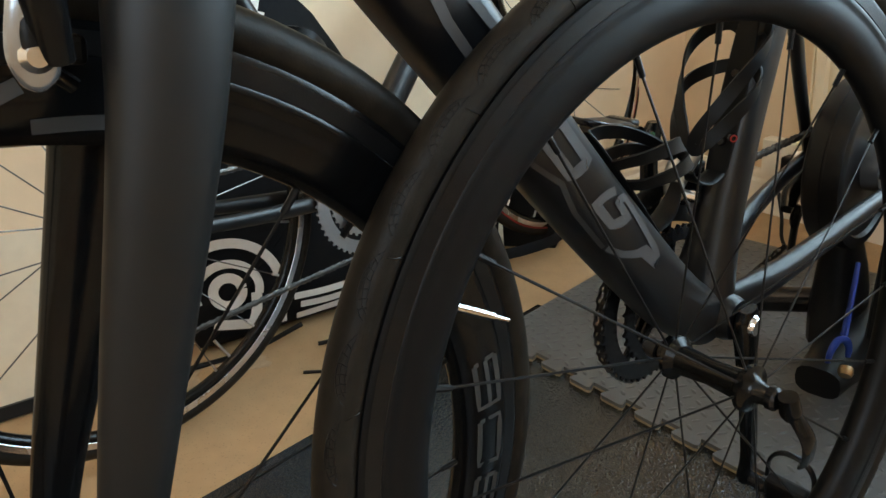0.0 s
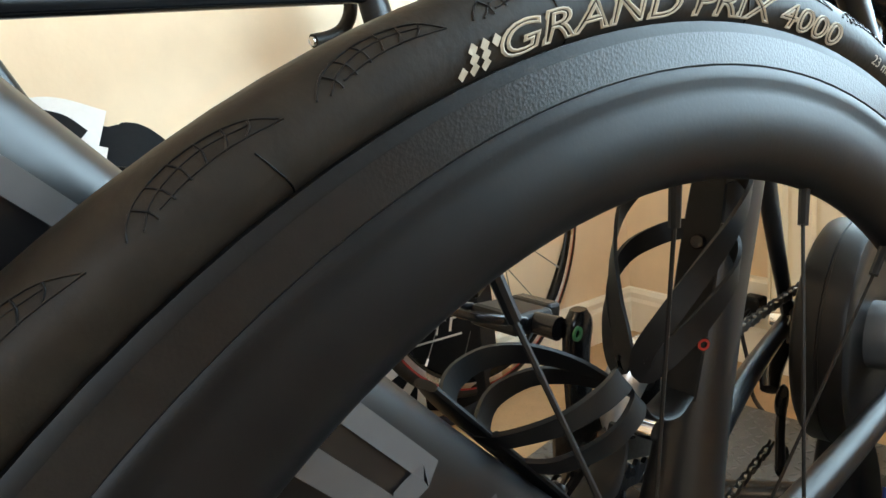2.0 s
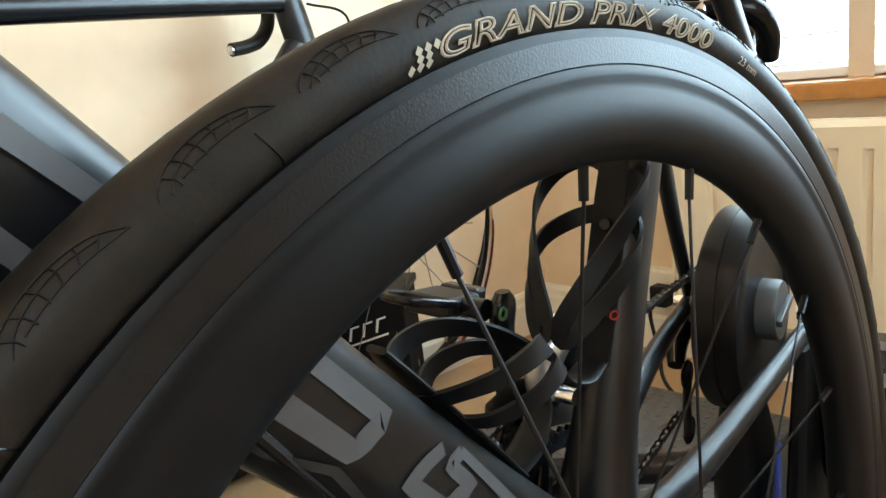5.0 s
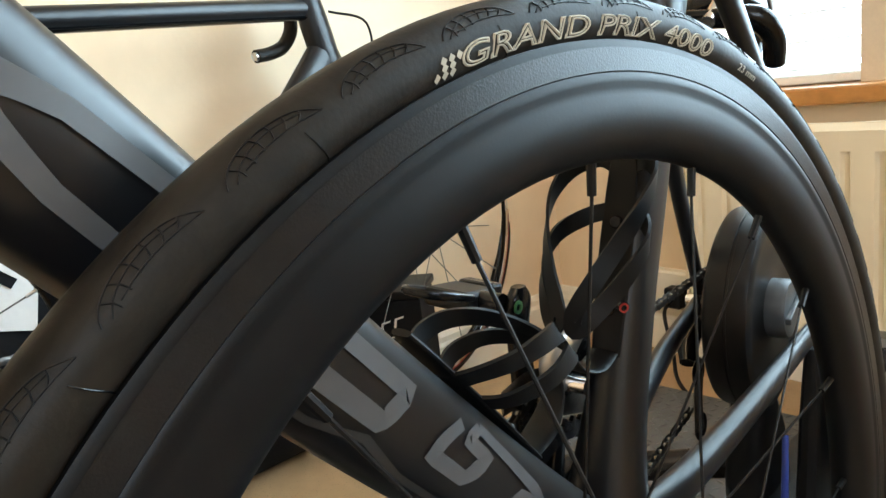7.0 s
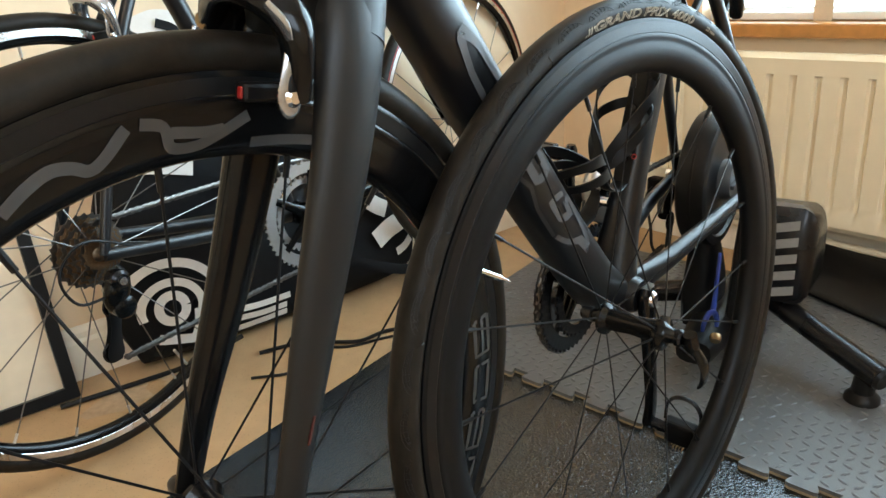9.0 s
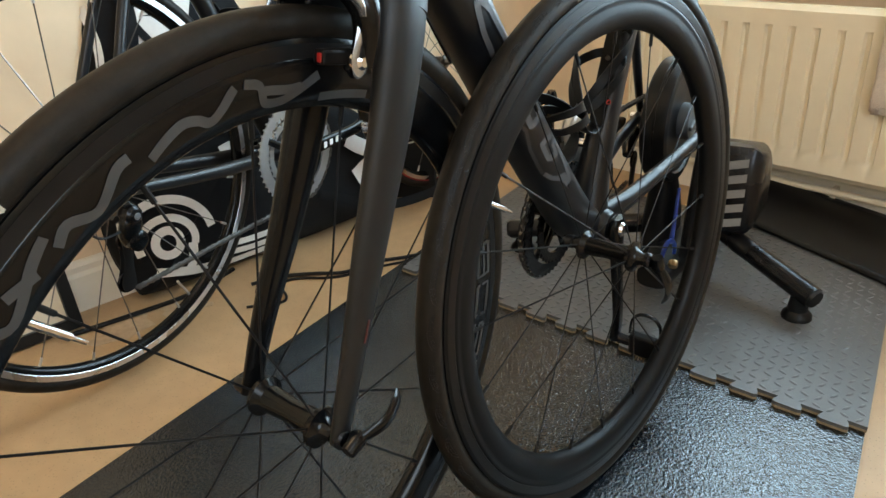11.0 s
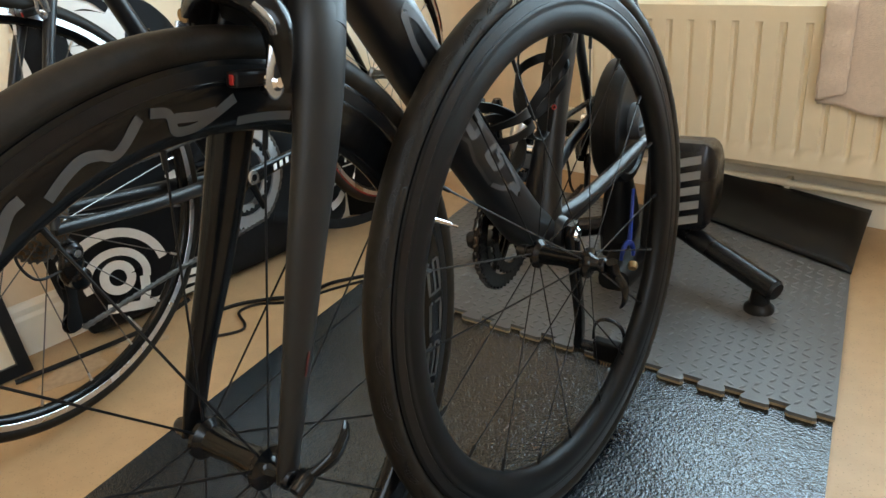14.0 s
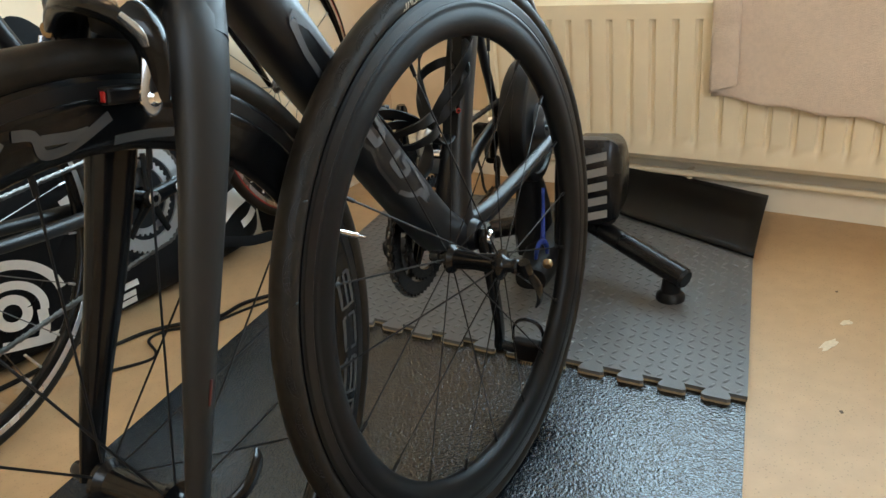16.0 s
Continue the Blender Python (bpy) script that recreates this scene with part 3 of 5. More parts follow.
# fan-shaped tread grooves on the shoulder: an arch, a chord and slanting ribs
def tread(deg, q):
    a, q = radians(deg), radians(q)
    return Vector(((0.3215 + 0.0125 * math.cos(q)) * math.cos(a), 0.01275 * math.sin(q), (0.3215 + 0.0125 * math.cos(q)) * math.sin(a)))


def tread_line(mesh, pts, n=3, r=0.00034):
    sweep([(*tread(*p), r, r * 0.8) for p in pts], n, 5, (0, 1, 0), mesh=mesh)


k = Mesh()
tread_line(k, [(-3.3, 70), (-3.0, 60), (-2.2, 47), (-0.8, 38), (0.8, 38), (2.2, 47), (3.3, 66)], 4)
tread_line(k, [(-1.9, 66), (-0.6, 61), (1.2, 60), (3.3, 66)], 3)
tread_line(k, [(-2.7, 72), (-2.0, 58), (-0.9, 49), (0.6, 46), (2.2, 53)], 3, 0.0003)
for a0, q0, a1, q1 in ((-2.5, 52, -2.1, 72), (-1.7, 43, -1.3, 68), (-0.7, 38, -0.5, 64), (0.4, 37, 0.2, 61), (1.4, 41, 1.0, 61), (2.3, 49, 1.8, 62)):
    tread_line(k, [(a0, q0), ((a0 + a1) / 2 + 0.12, (q0 + q1) / 2), (a1, q1)], 2)
groove = part("tread_groove", k, "black", spare_tyre)
groove.matrix_basis = Matrix.Rotation(-radians(7.3), 4, "Y")
for i in range(1, 45):
    share("tread_groove", groove, spare_tyre, Matrix.Rotation(-radians(7.3 + 8 * i), 4, "Y"))
# mould lines across the sidewall
k = Mesh()
tread_line(k, [(-0.3, 77), (0.0, 100), (0.3, 122), (0.4, 140)], 4, 0.0003)
seam = part("mould_line", k, "gloss", spare_tyre)
seam.matrix_basis = Matrix.Rotation(-radians(65.3), 4, "Y")
for a in (49.8, 81.0, 96.5, 34.3, 18.8):
    share("mould_line", seam, spare_tyre, Matrix.Rotation(-radians(a), 4, "Y"))

# ---- the bike on the trainer ----
BB = Vector((-0.615, 0, -0.055))
RA = Vector((-1.010, 0, 0.0))
bike = thing("road_bike", "satin black carbon road bike mounted on an indoor trainer", "bicycle", BIKE)
FR = pose(0, 0, 0, 0, 0, 1.4)


def fr(name, mesh, material, label="", parent=None):
    o = part(name, mesh, material, parent or bike, label)
    if parent is None:
        o.matrix_basis = FR
    return o


dt_rows = [(-0.605, 0, -0.060, 0.034, 0.031), (-0.54, 0, -0.008, 0.030, 0.031), (-0.40, 0, 0.135, 0.027, 0.030), (-0.26, 0, 0.29, 0.026, 0.029), (-0.175, 0, 0.385, 0.024, 0.027)]
down = fr("down_tube", sweep(dt_rows, 8, 24, power=2.6), "frame", "satin black down tube with grey lettering shapes")
fr("seat_tube", sweep([(-0.612, 0, -0.06, 0.036, 0.033), (-0.630, 0, 0.02, 0.024, 0.026), (-0.656, 0, 0.12, 0.0180, 0.024), (-0.683, 0, 0.22, 0.0165, 0.025), (-0.734, 0, 0.44, 0.0165, 0.022)], 8, 20, power=2.4), "frame")
fr("head_tube", sweep([(-0.136, 0, 0.366, 0.031, 0.032), (-0.15, 0, 0.40, 0.029, 0.031), (-0.20, 0, 0.52, 0.023, 0.025)], 6, 20), "frame")
fr("top_tube", sweep([(-0.19, 0, 0.485, 0.021, 0.021), (-0.42, 0, 0.47, 0.019, 0.018), (-0.715, 0, 0.41, 0.015, 0.016)], 6, 16), "frame")
fr("bottom_bracket", lathe([(0.0001, -0.043), (0.021, -0.043), (0.024, -0.036), (0.024, 0.036), (0.021, 0.043), (0.0001, 0.043)], 28, closed=False, m=Matrix.Translation(BB)), "frame")
for s in (1, -1):
    fr("chainstay", sweep([(-0.625, s * 0.022, -0.050, 0.013, 0.022), (-0.71, s * 0.036, -0.040, 0.0125, 0.0165), (-0.85, s * 0.054, -0.018, 0.0105, 0.013), (-1.0, s * 0.066, -0.002, 0.0075, 0.0115)], 7, 14), "frame")
    fr("seatstay", sweep([(-0.715, s * 0.012, 0.40, 0.010, 0.013), (-0.775, s * 0.034, 0.315, 0.0085, 0.011), (-0.90, s * 0.056, 0.15, 0.008, 0.010), (-1.005, s * 0.066, 0.004, 0.0065, 0.009)], 7, 12), "frame")
    fr("dropout", plate([(-0.99, -0.012), (-0.99, 0.010), (-1.01, 0.016), (-1.025, 0.008), (-1.025, -0.012), (-1.01, -0.016)], s * 0.063, s * 0.063 + 0.005, m=Matrix(((1, 0, 0, 0), (0, 0, 1, 0), (0, 1, 0, 0), (0, 0, 0, 1)))), "anod")


def tube_strokes(rows, strokes, width, sgn, lift=0.0008):
    """Strokes on the side of the down tube: (metres along, angle in degrees up from the side)."""
    path = smooth_path(rows, 20)
    c = np.array(path)
    seglen = np.concatenate([[0], np.cumsum(np.linalg.norm(np.diff(c[:, :3], axis=0), axis=1))])

    def at(s, deg, lift):
        r = [np.interp(s, seglen, c[:, i]) for i in range(5)]
        d = np.array([np.interp(s + 0.01, seglen, c[:, i]) - np.interp(s - 0.01, seglen, c[:, i]) for i in range(3)])
        d /= np.linalg.norm(d)
        sd = np.array([0, 1.0, 0])
        u = np.cross(d, sd)
        if u[2] < 0:
            u = -u
        a = radians(deg)
        ca, sa = math.cos(a), math.sin(a)
        return np.array(r[:3]) + sd * sgn * (r[3] * abs(ca) ** (2 / 2.6) + lift * ca) + u * (math.copysign(abs(sa) ** (2 / 2.6), sa) * r[4] + lift * sa)
    k = Mesh()
    for st in strokes:
        pts = []
        for p, q in zip(st, st[1:]):
            n = 6
            pts += [(p[0] + (q[0] - p[0]) * i / n, p[1] + (q[1] - p[1]) * i / n) for i in range(n)]
        pts.append(st[-1])
        v = []
        for i, p in enumerate(pts):
            b, e = pts[max(0, i - 1)], pts[min(len(pts) - 1, i + 1)]
            ds, dd = e[0] - b[0], (e[1] - b[1]) * 0.0006
            L = math.hypot(ds, dd) or 1
            for t in (-1, 1):
                v.append(tuple(at(p[0] - t * width / 2 * dd / L, p[1] + t * width / 2 * ds / L / 0.0006, lift)))
        k.add(v, grid_faces(len(pts), 2))
    return k


# block letter shapes, bottom to top of the tube
for st, w_, col in (([(0.372, 16), (0.321, 14), (0.332, -11), (0.380, -10)], 0.0095, "tube_decal"), ([(0.275, 21), (0.291, -9), (0.259, -10), (0.242, 9), (0.267, 12), (0.258, 29)], 0.0075, "tube_decal"),
                    ([(0.258, 29), (0.185, 12), (0.172, 2), (0.200, -1), (0.223, -26), (0.242, -39)], 0.0075, "tube_decal"), ([(0.40, -44), (0.365, -43), (0.333, -27), (0.30, -41), (0.245, -43)], 0.0055, "decal_dark"),
                    ([(0.450, -20), (0.490, -16), (0.522, -4), (0.526, 2), (0.500, 13), (0.450, 17)], 0.0075, "tube_decal")):
    part("letter_shape", tube_strokes(dt_rows, [st], w_, 1), col, down, "grey block letter shape")

# fork
fork = part("fork", sweep([(-0.100, -0.034, 0.322, 0.024, 0.016), (-0.114, -0.021, 0.352, 0.028, 0.024), (-0.126, 0, 0.360, 0.032, 0.026), (-0.114, 0.026, 0.352, 0.028, 0.024), (-0.100, 0.044, 0.322, 0.024, 0.016)], 5, 18, (1, 0, 0)), "satin", bike, "satin black carbon fork")
part("steerer_seal", lathe([(0.024, -0.004), (0.0285, -0.003), (0.0285, 0.003), (0.024, 0.004)], 28, closed=False, m=pose(-0.138, 0, 0.372, 90, 0, 0)), "gloss", fork)
blade_rows = {1: [(-0.118, 0.030, 0.356, 0.018, 0.026), (-0.099, 0.045, 0.32, 0.0150, 0.0255), (-0.082, 0.0510, 0.26, 0.0118, 0.0225), (-0.050, 0.0530, 0.16, 0.0095, 0.0180), (-0.022, 0.0545, 0.07, 0.0078, 0.013), (0.0, 0.055, -0.004, 0.006, 0.0105)],
              -1: [(-0.118, -0.026, 0.356, 0.018, 0.026), (-0.099, -0.034, 0.32, 0.0150, 0.0255), (-0.084, -0.0345, 0.26, 0.0118, 0.0225), (-0.050, -0.0370, 0.16, 0.0095, 0.0180), (-0.019, -0.0450, 0.07, 0.0078, 0.013), (0.0, -0.053, -0.004, 0.006, 0.0105)]}
# left blade in the satin fork black, right blade in the darker gloss black
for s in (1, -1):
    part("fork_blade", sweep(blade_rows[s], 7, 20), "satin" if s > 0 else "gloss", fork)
    part("blade_mark", sweep([(-0.034, s * 0.0625, 0.10, 0.0008, 0.0012), (-0.027, s * 0.0630, 0.082, 0.0008, 0.0012)], 2, 6), "darkred", fork)
fw_base, fw_side = wheel(bike, 1, 0.2615, 0.0132, "gloss", True, 0.05, 18, 8, label="deep gloss carbon front wheel with grey lettering shapes")
quick_release(bike, 0.054, lever_dir=(-0.80, 0, 0.30))
valve(fw_base, 45.8, 0.2615)
flow = [[(69.7, 0.279), (72.6, 0.2836), (75.4, 0.286), (77.5, 0.283), (79.1, 0.278), (81, 0.281), (84, 0.2915)], [(85.5, 0.2915), (88.0, 0.287), (88.6, 0.275), (91.9, 0.273), (95, 0.278), (99, 0.2875)], [(88.8, 0.283), (92.8, 0.280), (95.5, 0.2805)], [(99.6, 0.271), (110.3, 0.2755)],
        [(55, 0.281), (57.5, 0.2855), (61, 0.277), (65.5, 0.288), (67.5, 0.289)], [(43, 0.291), (45.5, 0.276), (52, 0.287), (55, 0.2915)], [(51.5, 0.281), (47.5, 0.288)], [(31, 0.289), (35, 0.290), (40, 0.287), (40.5, 0.282), (36, 0.277), (32, 0.279), (31, 0.289)]]
for st in flow:
    part("letter_shape", side_strokes([[tuple(p) for p in smooth_path(st, 5)]], 0.0066, fw_side, 1), "decal", fw_base, "grey flowing letter shape")
b2 = []
for i, a in enumerate((170, 180.5, 191, 201.5, 212)):
    b2 += [[(a, 0.274), (a, 0.293), (a + 8, 0.293), (a + 8, 0.274), (a, 0.274)]] if i % 2 else [[(a, 0.274), (a, 0.293)], [(a, 0.293), (a + 8, 0.293), (a + 8, 0.284), (a, 0.284)], [(a + 8, 0.284), (a + 8, 0.274), (a, 0.274)]]
for st in b2:
    part("letter_shape", side_strokes([st], 0.004, fw_side, 1), "decal", fw_base, "grey letter shape")
fw_tyre = [o for o in fw_base.children if o.name.startswith("tyre")][0]
b3 = []
for i in range(11):
    a = 55 - i * 1.5
    b3 += [[(a, 0.3165), (a - 0.7 * (i % 3), 0.3215)], [(a, 0.3165 + 0.005 * (i % 2)), (a - 1.0, 0.3165 + 0.005 * ((i + 1) % 2))]]
tagged(part("sidewall_print", side_strokes(b3, 0.0019, tyre_side, 1, 0.0005), "print", fw_tyre, "cream printed bars"), kind="stuff")


def brake(parent, at, bright="silver", arm="gloss"):
    """Dual-pivot caliper: two arms over the rim, pads, pivot bolt, cable clamp. Rim runs along x, wheel axis y."""
    o = Vector(at)
    ca = part("brake_caliper", sweep([(*(o + Vector((0.012, 0.040, -0.045))), 0.007, 0.009), (*(o + Vector((0.012, 0.0445, -0.022))), 0.008, 0.010), (*(o + Vector((0.012, 0.041, -0.004))), 0.012, 0.011), (*(o + Vector((0.016, 0.026, 0.008))), 0.014, 0.009), (*(o + Vector((0.018, -0.002, 0.011))), 0.013, 0.008), (*(o + Vector((0.012, -0.024, 0.004))), 0.010, 0.008), (*(o + Vector((0.006, -0.040, -0.008))), 0.008, 0.007)], 5, 14, (1, 0, 0)), arm, parent, "black dual-pivot rim brake")
    part("second_arm", sweep([(*(o + Vector((0.002, -0.040, -0.045))), 0.007, 0.009), (*(o + Vector((0.0, -0.043, -0.016))), 0.009, 0.010), (*(o + Vector((-0.004, -0.032, 0.006))), 0.010, 0.011), (*(o + Vector((-0.012, 0.004, 0.014))), 0.008, 0.008), (*(o + Vector((-0.010, 0.036, 0.016))), 0.0075, 0.007)], 5, 14, (1, 0, 0)), arm, ca)
    for s in (1, -1):
        part("arm_end", sweep([(*(o + Vector((0.012, s * 0.0435, -0.012))), 0.0055, 0.0022), (*(o + Vector((0.015, s * 0.0445, -0.026))), 0.0075, 0.0026), (*(o + Vector((0.018, s * 0.0435, -0.040))), 0.0085, 0.0026), (*(o + Vector((0.0185, s * 0.043, -0.047))), 0.0078, 0.0026), (*(o + Vector((0.019, s * 0.0425, -0.052))), 0.0055, 0.0024), (*(o + Vector((0.019, s * 0.042, -0.0545))), 0.002, 0.0015)], 4, 12, (1, 0, 0)), bright, ca, "polished arm end")
        part("pad_bolt", lathe([(0.0001, 0.0475 * s), (0.0035, 0.0475 * s), (0.0058, 0.0455 * s), (0.0062, 0.043 * s), (0.0062, 0.0385 * s)], 14, closed=False, m=Matrix.Translation(o + Vector((0.018, 0, -0.043)))), "chrome", ca)
        pad = part("brake_pad", box(-0.022, 0.0175, -0.005, 0.005, -0.0055, 0.0055, bevel=0.0025, m=Matrix.Translation(o + Vector((0.018, s * 0.0205, -0.043))) @ pose(0, 0, 0, 0, -9, 0)), "black", ca, smooth=False)
        part("pad_tip", box(0.0176, 0.0192, 0.0005, 0.0044, -0.0034, 0.0034, bevel=0.0008, m=Matrix.Translation(o + Vector((0.018, s * 0.0205, -0.043))) @ pose(0, 0, 0, 0, -9, 0)), "red", ca, "red pad end", False)
    part("polished_edge", sweep([(*(o + Vector((0.0215, 0.0500, -0.012))), 0.0012, 0.003), (*(o + Vector((0.0235, 0.0490, -0.004))), 0.0016, 0.0042), (*(o + Vector((0.027, 0.041, 0.006))), 0.0014, 0.003)], 4, 10, (1, 0, 0)), bright, ca, "polished caliper edge")
    part("adjuster_slot", sweep([(*(o + Vector((0.0172, 0.0452, -0.028))), 0.0032, 0.0014), (*(o + Vector((0.018, 0.0462, -0.037))), 0.0036, 0.0014), (*(o + Vector((0.0184, 0.0458, -0.045))), 0.0034, 0.0014)], 3, 10, (1, 0, 0)), "black", ca, "dark slot behind the pad bolt")
    part("barrel", rod(o + Vector((0.004, 0.024, -0.058)), o + Vector((0.012, 0.026, -0.050)), 0.0032, 0.0032, 12), "anod", ca)
    part("pivot_bolt", rod(o + Vector((-0.02, 0.0, 0.016)), o + Vector((0.024, 0.0, 0.016)), 0.006, 0.005, 12), "chrome", ca)
    part("pivot_bolt", rod(o + Vector((-0.014, 0.034, 0.016)), o + Vector((0.024, 0.034, 0.010)), 0.0055, 0.005, 12), "chrome", ca)
    part("cable_clamp", rod(o + Vector((-0.006, -0.040, -0.008)), o + Vector((0.014, -0.040, -0.008)), 0.006, 0.005, 12), "brass", ca)
    part("cable", rod(o + Vector((0.010, -0.042, -0.02)), o + Vector((0.004, -0.036, 0.12)), 0.0016, seg=6), "steel", ca)
    return ca


brake(bike, (-0.063, 0.010, 0.342))
rb = brake(bike, (0, 0, 0))
rb.matrix_basis = FR @ pose(-0.835, 0, 0.315, 0, -35, 180)


# bottle cages
def cage(parent, foot, axis, front, tall=1.0):
    """Carbon cage round a bottle of 37 mm radius: foot on the tube, axis along it, front away from it."""
    z, x = Vector(axis).normalized(), Vector(front).normalized()
    y = z.cross(x)
    m = Matrix(((x.x, y.x, z.x, foot[0]), (x.y, y.y, z.y, foot[1]), (x.z, y.z, z.z, foot[2]), (0, 0, 0, 1)))
    r, ax = 0.034, 0.036

    def cyl(deg, h, extra=0.0):
        a = radians(deg)
        return Vector((ax + (r + extra) * math.cos(a), (r + extra) * math.sin(a), h))
    c = part("bottle_cage", sweep([(0.004, 0, -0.012, 0.011, 0.002), (0.004, 0, 0.05, 0.013, 0.0022), (0.004, 0, 0.12, 0.011, 0.002), (0.005, 0, 0.145, 0.006, 0.002)], 4, 12, (0, 1, 0), 3.0, m=m), "carbon", parent, "black carbon bottle cage")
    for s in (1, -1):
        loops = [(176, 0.122), (150, 0.128), (115, 0.119), (82, 0.100), (54, 0.076), (30, 0.050), (14, 0.031), (9, 0.020), (15, 0.015), (34, 0.028), (62, 0.050), (100, 0.072), (140, 0.086), (170, 0.092)]
        rows, k = smooth_path([(*cyl(s * a, h * tall), 0.0) for a, h in loops], 5), Mesh()
        v = []
        for i, p in enumerate(rows):
            p = Vector(p[:3])
            d = (Vector(rows[min(i + 1, len(rows) - 1)][:3]) - Vector(rows[max(i - 1, 0)][:3])).normalized()
            out = Vector((p.x - ax, p.y, 0)).normalized()
            b = d.cross(out).normalized()
            for ww, oo in ((-0.0062, -0.001), (0.0062, -0.001), (0.0062, 0.0012), (-0.0062, 0.0012)):
                v.append(p + b * ww + out * oo)
        k.add(v, grid_faces(len(rows), 4, close_c=True) + [(0, 1, 2, 3)], m)
        part("side_loop", k, "carbon", c)
    part("base_tab", sweep([(*cyl(180, -0.008), 0.010, 0.0018), (0.024, 0, -0.018, 0.011, 0.0018), (0.046, 0, -0.016, 0.008, 0.0018), (0.056, 0, -0.008, 0.005, 0.0018)], 4, 10, (0, 1, 0), 3.0, m=m), "carbon", c)
    for h in (0.021, 0.084):
        part("cage_bolt", lathe([(0.0001, 0.0), (0.0046, 0.0), (0.0046, 0.003), (0.0038, 0.004), (0.0001, 0.004)], 14, closed=False, m=m @ pose(0.006, 0, h, 0, 0, -90)), "anod", c)
    return c


d_dt = Vector((-0.26 + 0.53, 0, 0.29 + 0.012)).normalized()
up_dt = Vector((-d_dt.z, 0, d_dt.x))
c1 = cage(bike, Vector((-0.477, 0, 0.051)) + up_dt * 0.0305, d_dt, up_dt, 0.8)
d_st = Vector((-0.676 + 0.630, 0, 0.22 - 0.02)).normalized()
fr_st = Vector((d_st.z, 0, -d_st.x))
c2 = cage(bike, Vector((-0.646, 0, 0.096)) + fr_st * 0.022, d_st, fr_st)
for c in (c1, c2):
    c.matrix_basis = FR
for bx_, bz_ in ((-0.607, 0.130), (-0.640, 0.186)):
    btn = part("seat_tube_bolt", lathe([(0.0001, 0.0), (0.0042, 0.0), (0.0042, 0.004), (0.0001, 0.004)], 16, closed=False, m=pose(bx_ - 0.010, 0.0125, bz_, 0, 0, -38)), "anod", bike)
    part("red_ring", lathe([(0.0022, 0.0042), (0.0036, 0.0042), (0.0036, 0.0049), (0.0022, 0.0049)], 16, m=pose(bx_ - 0.010, 0.0125, bz_, 0, 0, -38)), "red", btn, "red ring")
    btn.matrix_basis = FR


# drivetrain
def chainring(name, parent, at, y, R, teeth, material, label="", inner=0.78, arms=5, phase=0.0):
    out = []
    for i in range(teeth):
        for da, rr in ((0.0, R - 0.004), (0.25, R - 0.004), (0.42, R), (0.58, R), (0.75, R - 0.004)):
            a = 2 * math.pi * (i + da) / teeth
            out.append((rr, a))
    v = []
    n = len(out)
    for rad, yy in ((None, y - 0.0016), (None, y + 0.0016), (R * inner, y + 0.0022), (R * inner, y - 0.0022)):
        v += [((rad or r) * math.cos(a), yy, (rad or r) * math.sin(a)) for r, a in out]
    k = Mesh().add(v, grid_faces(4, n, close_r=True, close_c=True), Matrix.Translation(at))
    ob = part(name, k, material, parent, label, smooth=False)
    for i in range(arms):
        a = phase + 2 * math.pi * i / arms
        p0, p1 = at + Vector((0.014 * math.cos(a), y - 0.004, 0.014 * math.sin(a))), at + Vector((R * inner * 1.06 * math.cos(a), y - 0.003, R * inner * 1.06 * math.sin(a)))
        part("spider_arm", sweep([(*p0, 0.004, 0.013), (*((p0 + p1) / 2), 0.0035, 0.009), (*p1, 0.003, 0.008)], 3, 10), material if material == "alu" else "gloss", ob)
        part("ring_bolt", rod(p1 + Vector((0, -0.004, 0)), p1 + Vector((0, 0.004, 0)), 0.0045, seg=10), "chrome", ob)
    return ob


def crank(parent, at, angle, y0, y1, length, material, label):
    a = radians(angle)
    d = Vector((math.cos(a), 0, math.sin(a)))
    p = Vector(at)
    return part("crank_arm", sweep([(*(p + d * -0.018 + Vector((0, y0, 0))), 0.007, 0.012), (*(p + Vector((0, y0, 0))), 0.009, 0.018), (*(p + d * 0.05 + Vector((0, (y0 * 2 + y1) / 3, 0))), 0.0075, 0.0145), (*(p + d * length * 0.8 + Vector((0, y1, 0))), 0.0065, 0.0115), (*(p + d * length + Vector((0, y1, 0))), 0.0068, 0.013), (*(p + d * (length + 0.012) + Vector((0, y1, 0))), 0.005, 0.006)], 5, 14, power=2.8), material, parent, label)


